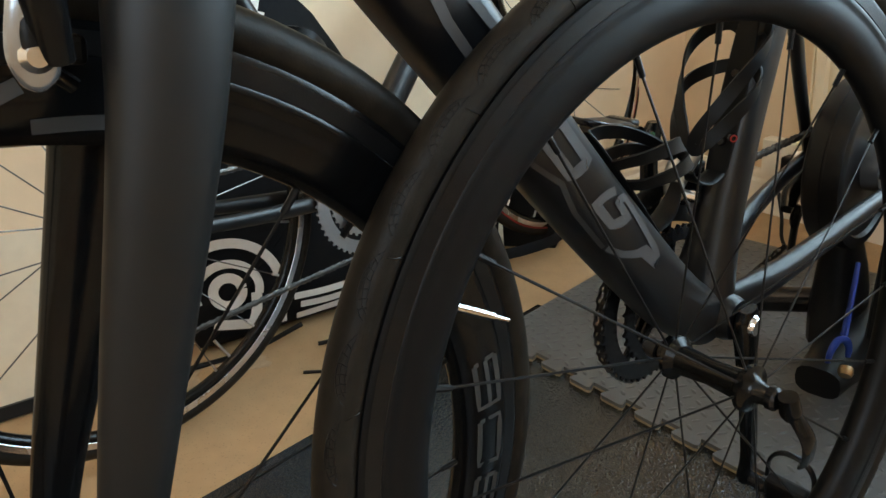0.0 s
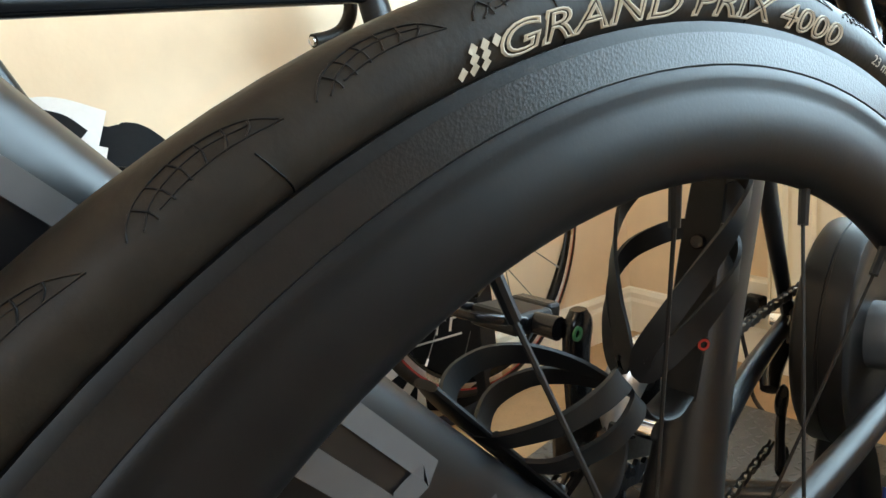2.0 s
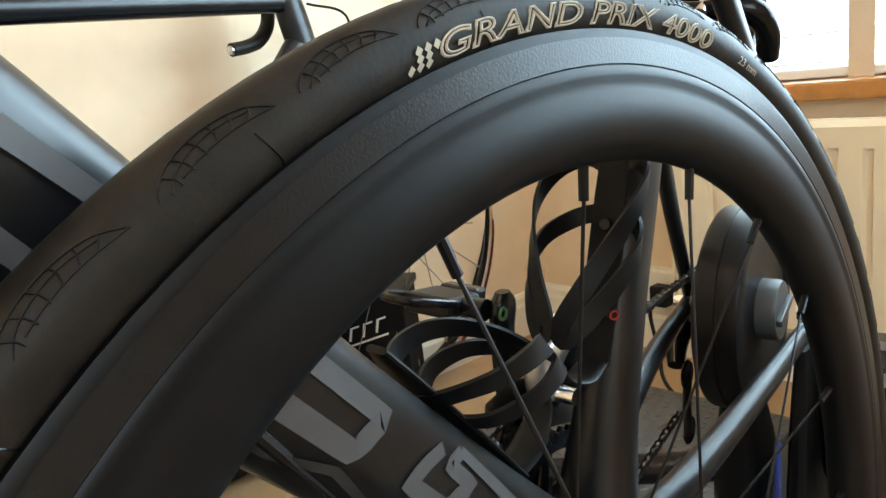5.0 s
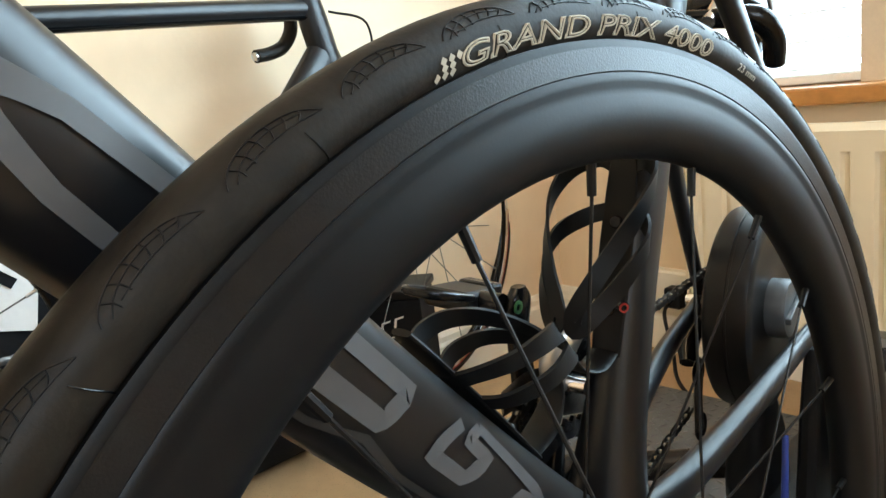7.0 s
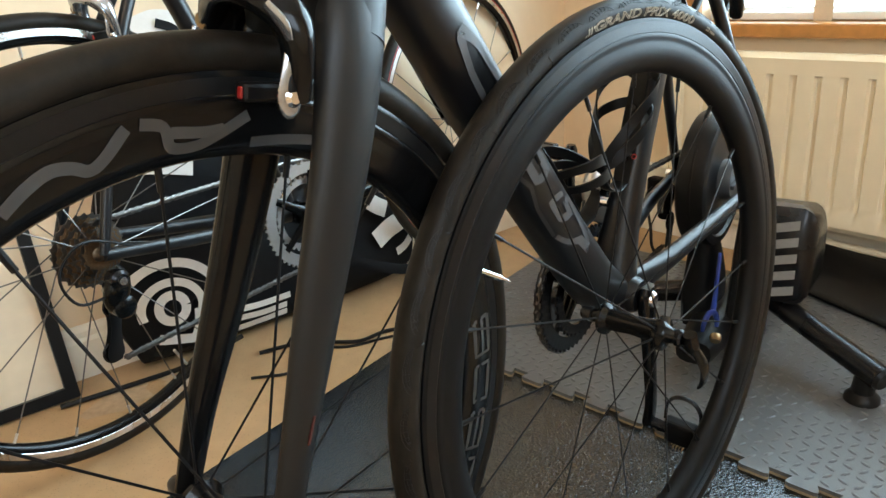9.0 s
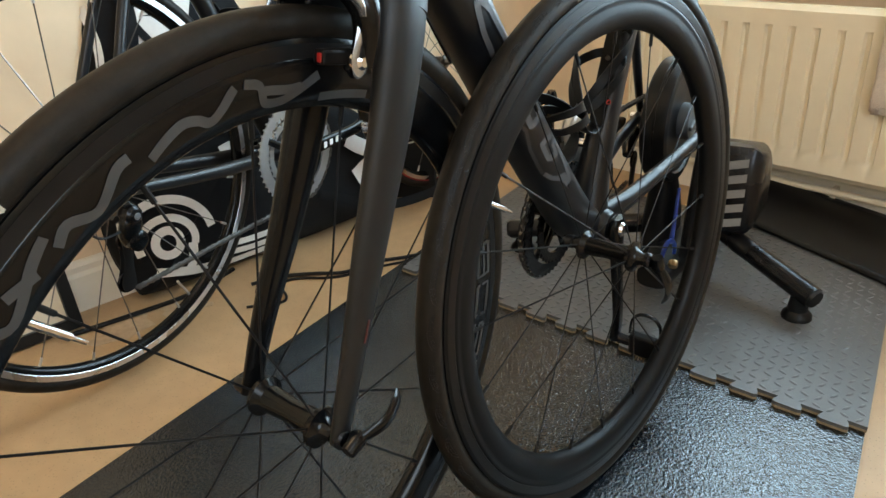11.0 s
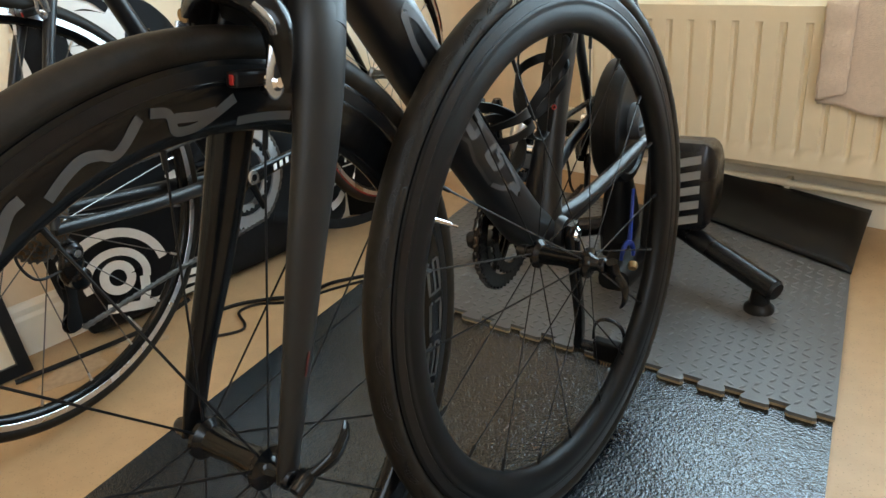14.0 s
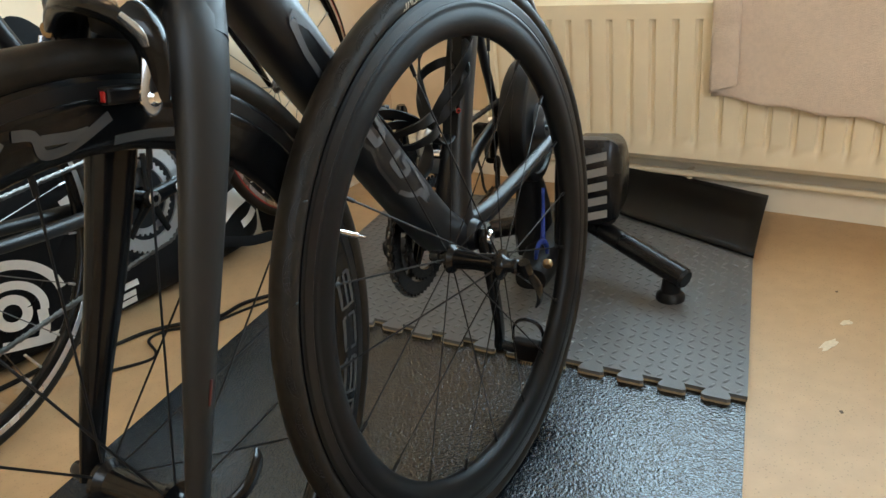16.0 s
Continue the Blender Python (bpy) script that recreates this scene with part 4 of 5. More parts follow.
def pedal(parent, at, s, tilt, metal="anod"):
    """Clip-in pedal with a cage loop, body, spring and axle pointing to side s."""
    m = Matrix.Translation(at) @ pose(0, 0, 0, 0, tilt, 0)
    pd = part("pedal", rod((0, 0, 0), (0, s * 0.058, 0), 0.0085, 0.006, 14, m=m), metal, parent, "black clip-in pedal with a wire loop")
    part("pedal_body", box(-0.020, 0.022, min(s * 0.018, s * 0.062), max(s * 0.018, s * 0.062), -0.008, 0.008, bevel=0.004, m=m), "black", pd, smooth=False)
    part("front_loop", sweep([(0.016, s * 0.016, 0.004, 0.003, 0.002), (0.042, s * 0.018, 0.008, 0.0035, 0.0022), (0.056, s * 0.030, 0.010, 0.0035, 0.0022), (0.056, s * 0.050, 0.010, 0.0035, 0.0022), (0.042, s * 0.062, 0.008, 0.0035, 0.0022), (0.016, s * 0.064, 0.004, 0.003, 0.002)], 5, 8, (0, 0, 1), m=m), metal, pd)
    part("rear_clip", box(-0.034, -0.018, min(s * 0.022, s * 0.058), max(s * 0.022, s * 0.058), -0.004, 0.010, bevel=0.003, m=m), metal, pd, smooth=False)
    coil = [(-0.022 + 0.004 * math.cos(i * 0.9), s * (0.030 + 0.0006 * i), -0.009 + 0.004 * math.sin(i * 0.9), 0.0009, 0.0009) for i in range(30)]
    part("spring", sweep(coil, 1, 6, (0, 1, 0.1), m=m), "brass", pd, "brass-coloured coil spring")
    return pd


ring = chainring("chainring", bike, BB, -0.046, 0.106, 52, "anod", "black toothed chainring", phase=0.4)
ring2 = chainring("inner_chainring", bike, BB, -0.038, 0.080, 39, "anod", "black inner chainring", phase=0.4)
cr1 = crank(bike, BB, 92, -0.058, -0.075, 0.1725, "gloss", "gloss black crank arm")
cr2 = crank(bike, BB, 268, 0.052, 0.072, 0.184, "gloss", "gloss black crank arm")
part("axle_end", lathe([(0.0001, 0.064), (0.009, 0.064), (0.012, 0.060), (0.013, 0.05), (0.0001, 0.05)], 18, closed=False, m=Matrix.Translation(BB)), "chrome", cr2)
pe1 = pedal(bike, BB + Vector((0.006, -0.082, 0.1725)), -1, -10)
pe2 = pedal(bike, BB + Vector((-0.006, 0.079, -0.188)), 1, -75)
part("axle_seal", lathe([(0.003, 0.007), (0.0052, 0.007), (0.0052, 0.0085), (0.003, 0.0085)], 14, closed=True, m=Matrix.Translation(BB + Vector((0.006, -0.075, 0.1725)))), "green", pe1, "green axle ring")
fd = part("front_derailleur", sweep([(-0.601, -0.032, 0.056, 0.006, 0.008), (-0.599, -0.032, 0.078, 0.011, 0.011), (-0.604, -0.028, 0.100, 0.013, 0.014), (-0.616, -0.024, 0.113, 0.012, 0.012), (-0.632, -0.02, 0.116, 0.008, 0.006)], 4, 12), "ring", bike, "polished front derailleur")
part("cage_plate", sweep([(-0.56, -0.052, 0.062, 0.0012, 0.010), (-0.60, -0.052, 0.060, 0.0012, 0.013), (-0.66, -0.052, 0.035, 0.0012, 0.011), (-0.69, -0.052, 0.012, 0.0012, 0.006)], 4, 8), "steel", fd)
part("cage_plate", sweep([(-0.58, -0.034, 0.056, 0.0012, 0.014), (-0.62, -0.034, 0.050, 0.0012, 0.018), (-0.67, -0.034, 0.025, 0.0012, 0.012)], 4, 8), "steel", fd)
part("clamp_bolt", rod((-0.609, -0.034, 0.066), (-0.609, -0.010, 0.066), 0.0075, 0.0062, 14), "chrome", fd)
part("linkage", box(-0.648, -0.610, -0.046, -0.026, 0.052, 0.092, bevel=0.003), "anod", fd, smooth=False)
for o in (ring, ring2, cr1, cr2, pe1, pe2, fd):
    o.matrix_basis = FR


def chain_path(parent, pts, y0, y1, material="steel", pitch=0.0127):
    """Links along a line of (x, z): outer plates, inner plates and pins, in one mesh."""
    k = Mesh()
    p = smooth_path([(x, z) for x, z in pts], 12)
    d = np.concatenate([[0], np.cumsum([np.linalg.norm(b - a) for a, b in zip(p, p[1:])])])
    n = int(d[-1] / pitch)
    px = lambda s: Vector((np.interp(s, d, [q[0] for q in p]), y0 + (y1 - y0) * s / d[-1], np.interp(s, d, [q[1] for q in p])))
    for i in range(n):
        a, b = px(i * pitch), px((i + 1) * pitch)
        off = 0.0032 if i % 2 else 0.0020
        for s in (1, -1):
            mid = (a + b) / 2
            o = Vector((0, s * off, 0))
            sweep([(*(a - (b - a) * 0.28 + o), 0.0006, 0.0022), (*(a + o), 0.0006, 0.0042), (*(mid + o), 0.0006, 0.0030), (*(b + o), 0.0006, 0.0042), (*(b + (b - a) * 0.28 + o), 0.0006, 0.0022)], 1, 8, mesh=k)
        rod(a - Vector((0, 0.0036, 0)), a + Vector((0, 0.0036, 0)), 0.0026, seg=6, mesh=k)
    return part("chain", k, material, parent, "metal roller chain")


ch = chain_path(bike, [(-1.01, 0.045), (-0.82, 0.049), (-0.615, 0.051), (-0.56, 0.036), (-0.52, -0.009), (-0.51, -0.055), (-0.525, -0.104), (-0.565, -0.147), (-0.615, -0.159), (-0.72, -0.140), (-0.95, -0.115)], -0.050, -0.052, "steel")
ch.matrix_basis = FR

# ---- the trainer ----
axle = (BIKE @ FR) @ Vector((-1.010, 0, 0))
TR = Matrix.Translation((axle.x, axle.y, 0)) @ pose(0, 0, 0, 0, 0, math.degrees(math.atan2(bx.y, bx.x)) + 1.9)
AZ = axle.z
tr = thing("indoor_trainer", "black direct-drive indoor bike trainer standing on foam tiles", "bike trainer", TR)
AX = pose(0, 0, AZ)
prof = [(0.03, -0.030), (0.108, -0.030), (0.113, -0.027), (0.115, -0.023), (0.115, -0.006), (0.1138, -0.0055), (0.1138, -0.003), (0.115, -0.0025), (0.115, 0.013), (0.113, 0.017), (0.107, 0.019), (0.099, 0.019), (0.096, 0.014), (0.05, 0.010), (0.03, 0.014)]
pul = part("drive_pulley", lathe(prof, 96, m=AX), "black", tr, "large ribbed black drive pulley")
cap = part("axle_cap", lathe([(0.0001, 0.008), (0.034, 0.008), (0.034, 0.030), (0.032, 0.034), (0.0001, 0.034)], 32, closed=False, m=AX), "grey", tr, "grey round axle cap")
part("cap_rib", box(-0.028, 0.028, 0.0335, 0.040, -0.004, 0.004, bevel=0.0015, m=AX @ pose(0, 0, 0, 0, 15, 0)), "grey", cap, smooth=False)
part("axle_nut", lathe([(0.0001, 0.075), (0.007, 0.075), (0.009, 0.066), (0.009, 0.05), (0.0001, 0.05)], 14, closed=False, m=AX), "chrome", tr)
part("axle_nut", lathe([(0.0001, -0.085), (0.007, -0.085), (0.009, -0.076), (0.009, -0.06), (0.0001, -0.06)], 14, closed=False, m=AX), "chrome", tr)
cas = part("cassette", lathe([(0.018, -0.066), (0.02, -0.066), (0.02, -0.031), (0.018, -0.031)], 24, m=AX), "steel", tr, "steel sprocket cassette")
for i, (R, tth) in enumerate(((0.055, 27), (0.050, 24), (0.045, 22), (0.040, 20), (0.036, 18), (0.032, 16), (0.029, 14), (0.026, 12))):
    pts = []
    for j in range(tth):
        for da, rr in ((0.0, R - 0.003), (0.35, R - 0.003), (0.5, R), (0.6, R)):
            a = 2 * math.pi * (j + da) / tth
            pts.append((rr * math.cos(a), rr * math.sin(a)))
    y = -0.034 - i * 0.004
    part("sprocket", plate(pts, y - 0.0008, y + 0.0008, m=AX @ Matrix(((1, 0, 0, 0), (0, 0, 1, 0), (0, 1, 0, 0), (0, 0, 0, 1)))), "steel", cas, smooth=False)
rd = part("rear_derailleur", sweep([(-0.02, -0.075, AZ - 0.03, 0.008, 0.010), (0.0, -0.085, AZ - 0.055, 0.013, 0.016), (0.02, -0.08, AZ - 0.075, 0.010, 0.012)], 4, 12), "gloss", tr, "black rear derailleur")
part("derailleur_cage", sweep([(0.03, -0.062, AZ - 0.07, 0.004, 0.012), (0.045, -0.060, AZ - 0.11, 0.004, 0.010), (0.05, -0.058, AZ - 0.145, 0.004, 0.012)], 4, 10), "black", rd)
for z in (0.075, 0.145):
    part("jockey_wheel", lathe([(0.004, -0.062), (0.016, -0.062), (0.018, -0.060), (0.016, -0.058), (0.004, -0.058)], 18, m=pose(0.04, 0, AZ - z)), "anod", rd)
# uprights and housing
part("upright_arm", sweep([(-0.01, 0.055, AZ - 0.035, 0.008, 0.022), (-0.03, 0.055, AZ - 0.10, 0.014, 0.05), (-0.05, 0.05, 0.11, 0.018, 0.065), (-0.05, 0.05, 0.075, 0.02, 0.07)], 5, 16, power=3.0), "black", tr)
part("upright_arm", sweep([(0.0, -0.012, AZ - 0.1, 0.02, 0.030), (-0.04, -0.02, 0.14, 0.03, 0.06), (-0.05, -0.02, 0.075, 0.03, 0.07)], 5, 16, power=3.0), "black", tr)
hx0, hx1, hy0, hy1, hz0, hz1 = -0.13, 0.0, 0.072, 0.165, 0.135, 0.305
hous = []
for y, inset in ((hy0, 0.012), (hy0 + 0.008, 0.0), (hy0 + 0.072, 0.0), (hy1 - 0.012, 0.005), (hy1 - 0.005, 0.013), (hy1, 0.026)):
    for x, z in ((hx1 - 0.010, hz0), (hx1, hz0 + 0.02), (hx1, hz0 + 0.08), (hx1 - 0.004, hz1 - 0.02), (hx1 - 0.016, hz1), (hx0 + 0.03, hz1 - 0.012), (hx0 + 0.008, hz1 - 0.04), (hx0, hz0 + 0.05), (hx0 + 0.012, hz0 + 0.006)):
        cx, cz = (hx0 + hx1) / 2, (hz0 + hz1) / 2
        f = 1 - inset / 0.075
        hous.append((cx + (x - cx) * f, y, cz + (z - cz) * f))
house = part("resistance_housing", Mesh().add(hous, grid_faces(6, 9, close_c=True) + [tuple(range(9))[::-1], tuple(range(45, 54))]), "anod", tr, "black housing with grey chevron stripes")
k = Mesh()
for i in range(5):
    z = hz0 + 0.010 + i * 0.029
    k.add([(hx1 + 0.001, hy0 + 0.009, z), (hx1 + 0.001, hy0 + 0.018, z - 0.002), (hx1 + 0.001, hy0 + 0.070, z + 0.012), (hx1 + 0.001, hy0 + 0.070, z + 0.028), (hx1 + 0.001, hy0 + 0.018, z + 0.014), (hx1 + 0.001, hy0 + 0.009, z + 0.016)], [(0, 1, 4, 5), (1, 2, 3, 4)])
part("stripes", k, "stripe", house, "light grey chevron stripes", False)
base_z = 0.0165
part("base_beam", sweep([(0.12, 0.02, 0.07, 0.03, 0.022), (-0.05, 0.02, 0.075, 0.045, 0.026), (-0.26, 0.02, 0.065, 0.03, 0.022)], 4, 14, power=3.0), "black", tr)


def leg(a, b):
    """A sloping round leg with an end cap and a rubber foot under its outer end."""
    a, b = Vector(a), Vector(b)
    d = (b - a).normalized()
    lg = part("leg", rod(a, b, 0.0205, seg=18), "anod", tr, "round black steel leg")
    part("end_cap", rod(b, b + d * 0.006, 0.0195, 0.016, 18), "black", lg)
    f = b - d * 0.028
    part("rubber_foot", lathe([(0.0001, base_z), (0.027, base_z), (0.026, base_z + 0.008), (0.018, base_z + 0.016), (0.015, f.z - 0.012), (0.0001, f.z - 0.012)], 24, closed=False, m=Matrix(((1, 0, 0, f.x), (0, 0, -1, f.y), (0, 1, 0, 0), (0, 0, 0, 1)))), "black", lg, "black rubber foot")


leg((-0.06, 0.10, 0.115), (0.055, 0.292, 0.068))
leg((-0.06, -0.06, 0.10), (0.03, -0.335, 0.062))
leg((-0.20, 0.03, 0.07), (-0.34, 0.03, 0.062))
tool = thing("blue_hand_tool", "blue metal tool hooked on the trainer leg with a gold end", "tool")
part("shaft", sweep([(0.523, 1.02, 0.275, 0.0022, 0.003), (0.512, 0.996, 0.225, 0.0024, 0.0036), (0.505, 0.982, 0.198, 0.003, 0.0045)], 4, 10), "blue", tool)
part("open_end", sweep([(0.487, 0.970, 0.168, 0.0022, 0.003), (0.489, 0.970, 0.182, 0.003, 0.004), (0.497, 0.976, 0.194, 0.003, 0.005), (0.507, 0.982, 0.192, 0.003, 0.005), (0.513, 0.986, 0.180, 0.003, 0.004), (0.513, 0.986, 0.167, 0.0022, 0.003)], 4, 10), "blue", tool, "blue open wrench end")
part("gold_end", lathe([(0.0001, 0), (0.007, 0.0), (0.009, 0.005), (0.008, 0.011), (0.0001, 0.012)], 16, closed=False, m=pose(0.509, 0.975, 0.147, 40, 30, 0)), "brass", tool, "brass-coloured knob")

# ---- the second bike by the wall ----
LB = Matrix(((0.554, -0.833, 0, -0.435), (0.833, 0.554, 0, 0.964), (0, 0, 1, 0.352), (0, 0, 0, 1))) @ pose(0, 0, 0, 0, 1.2, 0)
lb = thing("second_road_bike", "black road bike with silver rims standing by the wall", "bicycle", LB)
rw, _ = wheel(lb, "rear_wheel", 0.292, 0.0105, "gloss", True, 0.062, 20, 4, silver=True, label="rear wheel with a silver brake track")
fw2, _ = wheel(lb, "front_wheel", 0.292, 0.0105, "gloss", True, 0.05, 18, 10, m=pose(1.012, 0, 0.028), silver=True, label="front wheel with a red-lined tyre")
part("red_line", lathe([(0.3125, -0.0105), (0.3155, -0.0125), (0.3175, -0.0120)], 120, closed=False), "red", fw2)
BB2 = Vector((0.412, 0, -0.052))
part("seat_tube", sweep([(BB2.x, 0, BB2.z, 0.019, 0.019), (0.304, 0, 0.189, 0.016, 0.0165), (0.250, 0, 0.299, 0.016, 0.016), (0.168, 0, 0.47, 0.016, 0.016)], 4, 14), "frame", lb)
part("top_tube", sweep([(0.190, 0, 0.417, 0.014, 0.0145), (0.55, 0, 0.437, 0.014, 0.0148), (0.80, 0, 0.450, 0.016, 0.016)], 4, 16), "frame", lb)
part("down_tube", sweep([(BB2.x, 0, BB2.z, 0.022, 0.026), (0.60, 0, 0.168, 0.02, 0.029), (0.80, 0, 0.372, 0.02, 0.030)], 4, 16), "frame", lb)
part("head_tube", sweep([(0.778, 0, 0.475, 0.021, 0.023), (0.80, 0, 0.40, 0.022, 0.027), (0.835, 0, 0.27, 0.021, 0.024)], 4, 16), "frame", lb)
part("bottom_bracket", lathe([(0.0001, -0.04), (0.022, -0.04), (0.022, 0.04), (0.0001, 0.04)], 24, closed=False, m=Matrix.Translation(BB2)), "gloss", lb)
part("top_tube_trim", sweep([(0.24, 0, 0.405, 0.010, 0.004), (0.77, 0, 0.433, 0.012, 0.004)], 2, 8), "gloss", lb)
for s in (1, -1):
    part("chainstay", sweep([(BB2.x - 0.02, s * 0.02, BB2.z, 0.011, 0.015), (0.2, s * 0.05, -0.03, 0.008, 0.012), (0.0, s * 0.064, 0, 0.006, 0.009)], 5, 12), "frame", lb)
    part("seatstay", sweep([(0.185, s * 0.012, 0.42, 0.009, 0.010), (0.116, s * 0.030, 0.308, 0.008, 0.009), (0.050, s * 0.046, 0.148, 0.0075, 0.0085), (0.0, s * 0.064, 0, 0.006, 0.008)], 5, 12), "frame", lb)
    part("fork_blade", sweep([(0.85, s * 0.02, 0.27, 0.014, 0.02), (0.88, s * 0.046, 0.21, 0.009, 0.016), (0.96, s * 0.05, 0.10, 0.007, 0.012), (1.012, s * 0.053, 0.028, 0.005, 0.008)], 5, 12), "gloss", lb)
b2 = brake(lb, (0, 0, 0), bright="silver", arm="silver")
b2.matrix_basis = pose(0.096, 0, 0.345, 0, 16, 180)
d_s2 = Vector((0.250 - 0.304, 0, 0.299 - 0.189)).normalized()
f_s2 = Vector((d_s2.z, 0, -d_s2.x))
cage(lb, Vector((0.345, 0, 0.105)) + f_s2 * 0.0165, d_s2, f_s2)
r3 = chainring("chainring", lb, BB2, -0.048, 0.104, 50, "ring", "silver chainring", inner=0.76, arms=0, phase=0.3)
for i in range(5):
    a = radians(6 + 72 * i)
    d = Vector((math.cos(a), 0, math.sin(a)))
    part("spider_arm", sweep([(*(BB2 + d * 0.012 + Vector((0, -0.056, 0))), 0.004, 0.012), (*(BB2 + d * 0.05 + Vector((0, -0.052, 0))), 0.003, 0.008), (*(BB2 + d * 0.084 + Vector((0, -0.050, 0))), 0.0025, 0.007)], 3, 10), "gloss", r3, "black spider arm")
chainring("inner_chainring", lb, BB2, -0.041, 0.072, 34, "ring", "silver inner chainring", inner=0.8, arms=0, phase=0.3)
c3 = crank(lb, BB2, 6, -0.062, -0.078, 0.172, "gloss", "black crank arm with white print bars")
part("crank_cap", lathe([(0.007, -0.072), (0.013, -0.072), (0.015, -0.068), (0.015, -0.06)], 18, closed=False, m=Matrix.Translation(BB2)), "alu", c3)
k = Mesh()
for i in range(4):
    d = Vector((math.cos(radians(6)), 0, math.sin(radians(6))))
    u = Vector((-d.z, 0, d.x))
    p = BB2 + d * (0.05 + 0.018 * i) + Vector((0, -0.0785 - 0.0008 * i, 0))
    k.add([p - u * 0.006, p + d * 0.010 - u * 0.006, p + d * 0.012 + u * 0.006, p + d * 0.002 + u * 0.006], [(0, 1, 2, 3)])
part("print_bars", k, "bagwhite", c3, smooth=False)
pedal(lb, BB2 + Vector((math.cos(radians(6)) * 0.172, -0.086, math.sin(radians(6)) * 0.172)), -1, 0, "silver")
crank(lb, BB2, 186, 0.055, 0.075, 0.172, "gloss", "black crank arm")
cas2 = part("cassette", lathe([(0.018, -0.05), (0.02, -0.05), (0.02, -0.02), (0.018, -0.02)], 24), "brass", lb, "brown worn sprocket cassette")
for i, (R, tth) in enumerate(((0.057, 28), (0.051, 25), (0.046, 22), (0.041, 20), (0.037, 18), (0.033, 16), (0.029, 14), (0.026, 12))):
    pts = []
    for j in range(tth):
        for da, rr in ((0.0, R - 0.003), (0.35, R - 0.003), (0.5, R), (0.6, R)):
            a = 2 * math.pi * (j + da) / tth
            pts.append((rr * math.cos(a), rr * math.sin(a)))
    part("sprocket", plate(pts, -0.022 - i * 0.0042, -0.0205 - i * 0.0042, m=Matrix(((1, 0, 0, 0), (0, 0, 1, 0), (0, 1, 0, 0), (0, 0, 0, 1)))), "sprocket" if i % 2 else "steel", cas2, smooth=False)
rd2 = part("rear_derailleur", sweep([(0.004, -0.070, -0.018, 0.008, 0.010), (0.006, -0.076, -0.032, 0.012, 0.017), (0.0, -0.080, -0.048, 0.013, 0.020), (-0.004, -0.076, -0.064, 0.013, 0.018), (0.004, -0.068, -0.084, 0.010, 0.014)], 4, 14), "gloss", lb, "black rear derailleur")
part("knuckle", lathe([(0.0001, -0.094), (0.010, -0.094), (0.015, -0.090), (0.016, -0.074), (0.012, -0.066)], 20, closed=False, m=pose(0.002, 0, -0.034)), "anod", rd2)
part("knuckle", lathe([(0.0001, -0.090), (0.012, -0.090), (0.0175, -0.086), (0.018, -0.066), (0.014, -0.058)], 20, closed=False, m=pose(0.004, 0, -0.078)), "gloss", rd2)
part("pivot_bolt", rod((0.002, -0.098, -0.034), (0.002, -0.08, -0.034), 0.006, 0.005, 12), "chrome", rd2)
part("linkage", box(-0.016, 0.014, -0.086, -0.062, -0.066, -0.044, bevel=0.004), "alu", rd2, smooth=False)
part("housing", sweep([(-0.012, -0.080, -0.055, 0.0022, 0.0022), (-0.06, -0.082, -0.05, 0.0022, 0.0022), (-0.075, -0.078, -0.005, 0.0022, 0.0022), (-0.03, -0.072, 0.03, 0.0022, 0.0022), (0.06, -0.058, -0.005, 0.0022, 0.0022)], 6, 8), "black", rd2)
part("derailleur_cage", sweep([(0.006, -0.053, -0.075, 0.0016, 0.014), (0.0, -0.053, -0.118, 0.0016, 0.008), (-0.008, -0.053, -0.155, 0.0016, 0.014), (-0.008, -0.053, -0.168, 0.0016, 0.008)], 4, 10), "black", rd2)
part("derailleur_cage", sweep([(0.006, -0.040, -0.075, 0.0016, 0.012), (0.0, -0.040, -0.118, 0.0016, 0.007), (-0.008, -0.040, -0.155, 0.0016, 0.012)], 4, 10), "black", rd2)
for p in ((0.006, -0.085), (-0.008, -0.155)):
    part("jockey_wheel", lathe([(0.004, -0.048), (0.016, -0.048), (0.018, -0.046), (0.016, -0.044), (0.004, -0.044)], 18, m=pose(p[0], 0, p[1])), "anod", rd2)
chain_path(lb, [(0.0, 0.045), (0.2, 0.05), (0.40, 0.052), (0.47, 0.036), (0.512, -0.02), (0.51, -0.085), (0.46, -0.146), (0.40, -0.154), (0.2, -0.162), (0.0, -0.172)], -0.046, -0.048)
part("valve", rod((0.29, 0, 0), (0.25, 0, 0), 0.0025, m=Matrix.Rotation(radians(62), 4, "Y")), "alu", rw)
part("drop_bar", sweep([(0.745, 0.05, 0.500, 0.011, 0.011), (0.783, 0.05, 0.465, 0.011, 0.011), (0.786, 0.05, 0.425, 0.0115, 0.0115), (0.765, 0.05, 0.396, 0.0115, 0.0115), (0.735, 0.05, 0.384, 0.011, 0.011), (0.702, 0.05, 0.379, 0.011, 0.011)], 6, 14), "tyre", lb, "black taped drop handlebar")
part("bar_plug", rod((0.703, 0.05, 0.379), (0.698, 0.05, 0.3785), 0.008, 0.007, 12), "alu", lb)
for yo in (-0.03, 0.03):
    part("cable", sweep([(0.80, yo, 0.44, 0.0022, 0.0022), (0.87, yo * 1.6, 0.42, 0.0022, 0.0022), (0.89, yo, 0.34, 0.0022, 0.0022), (0.885, 0, 0.30, 0.0022, 0.0022)], 6, 6), "black", lb)

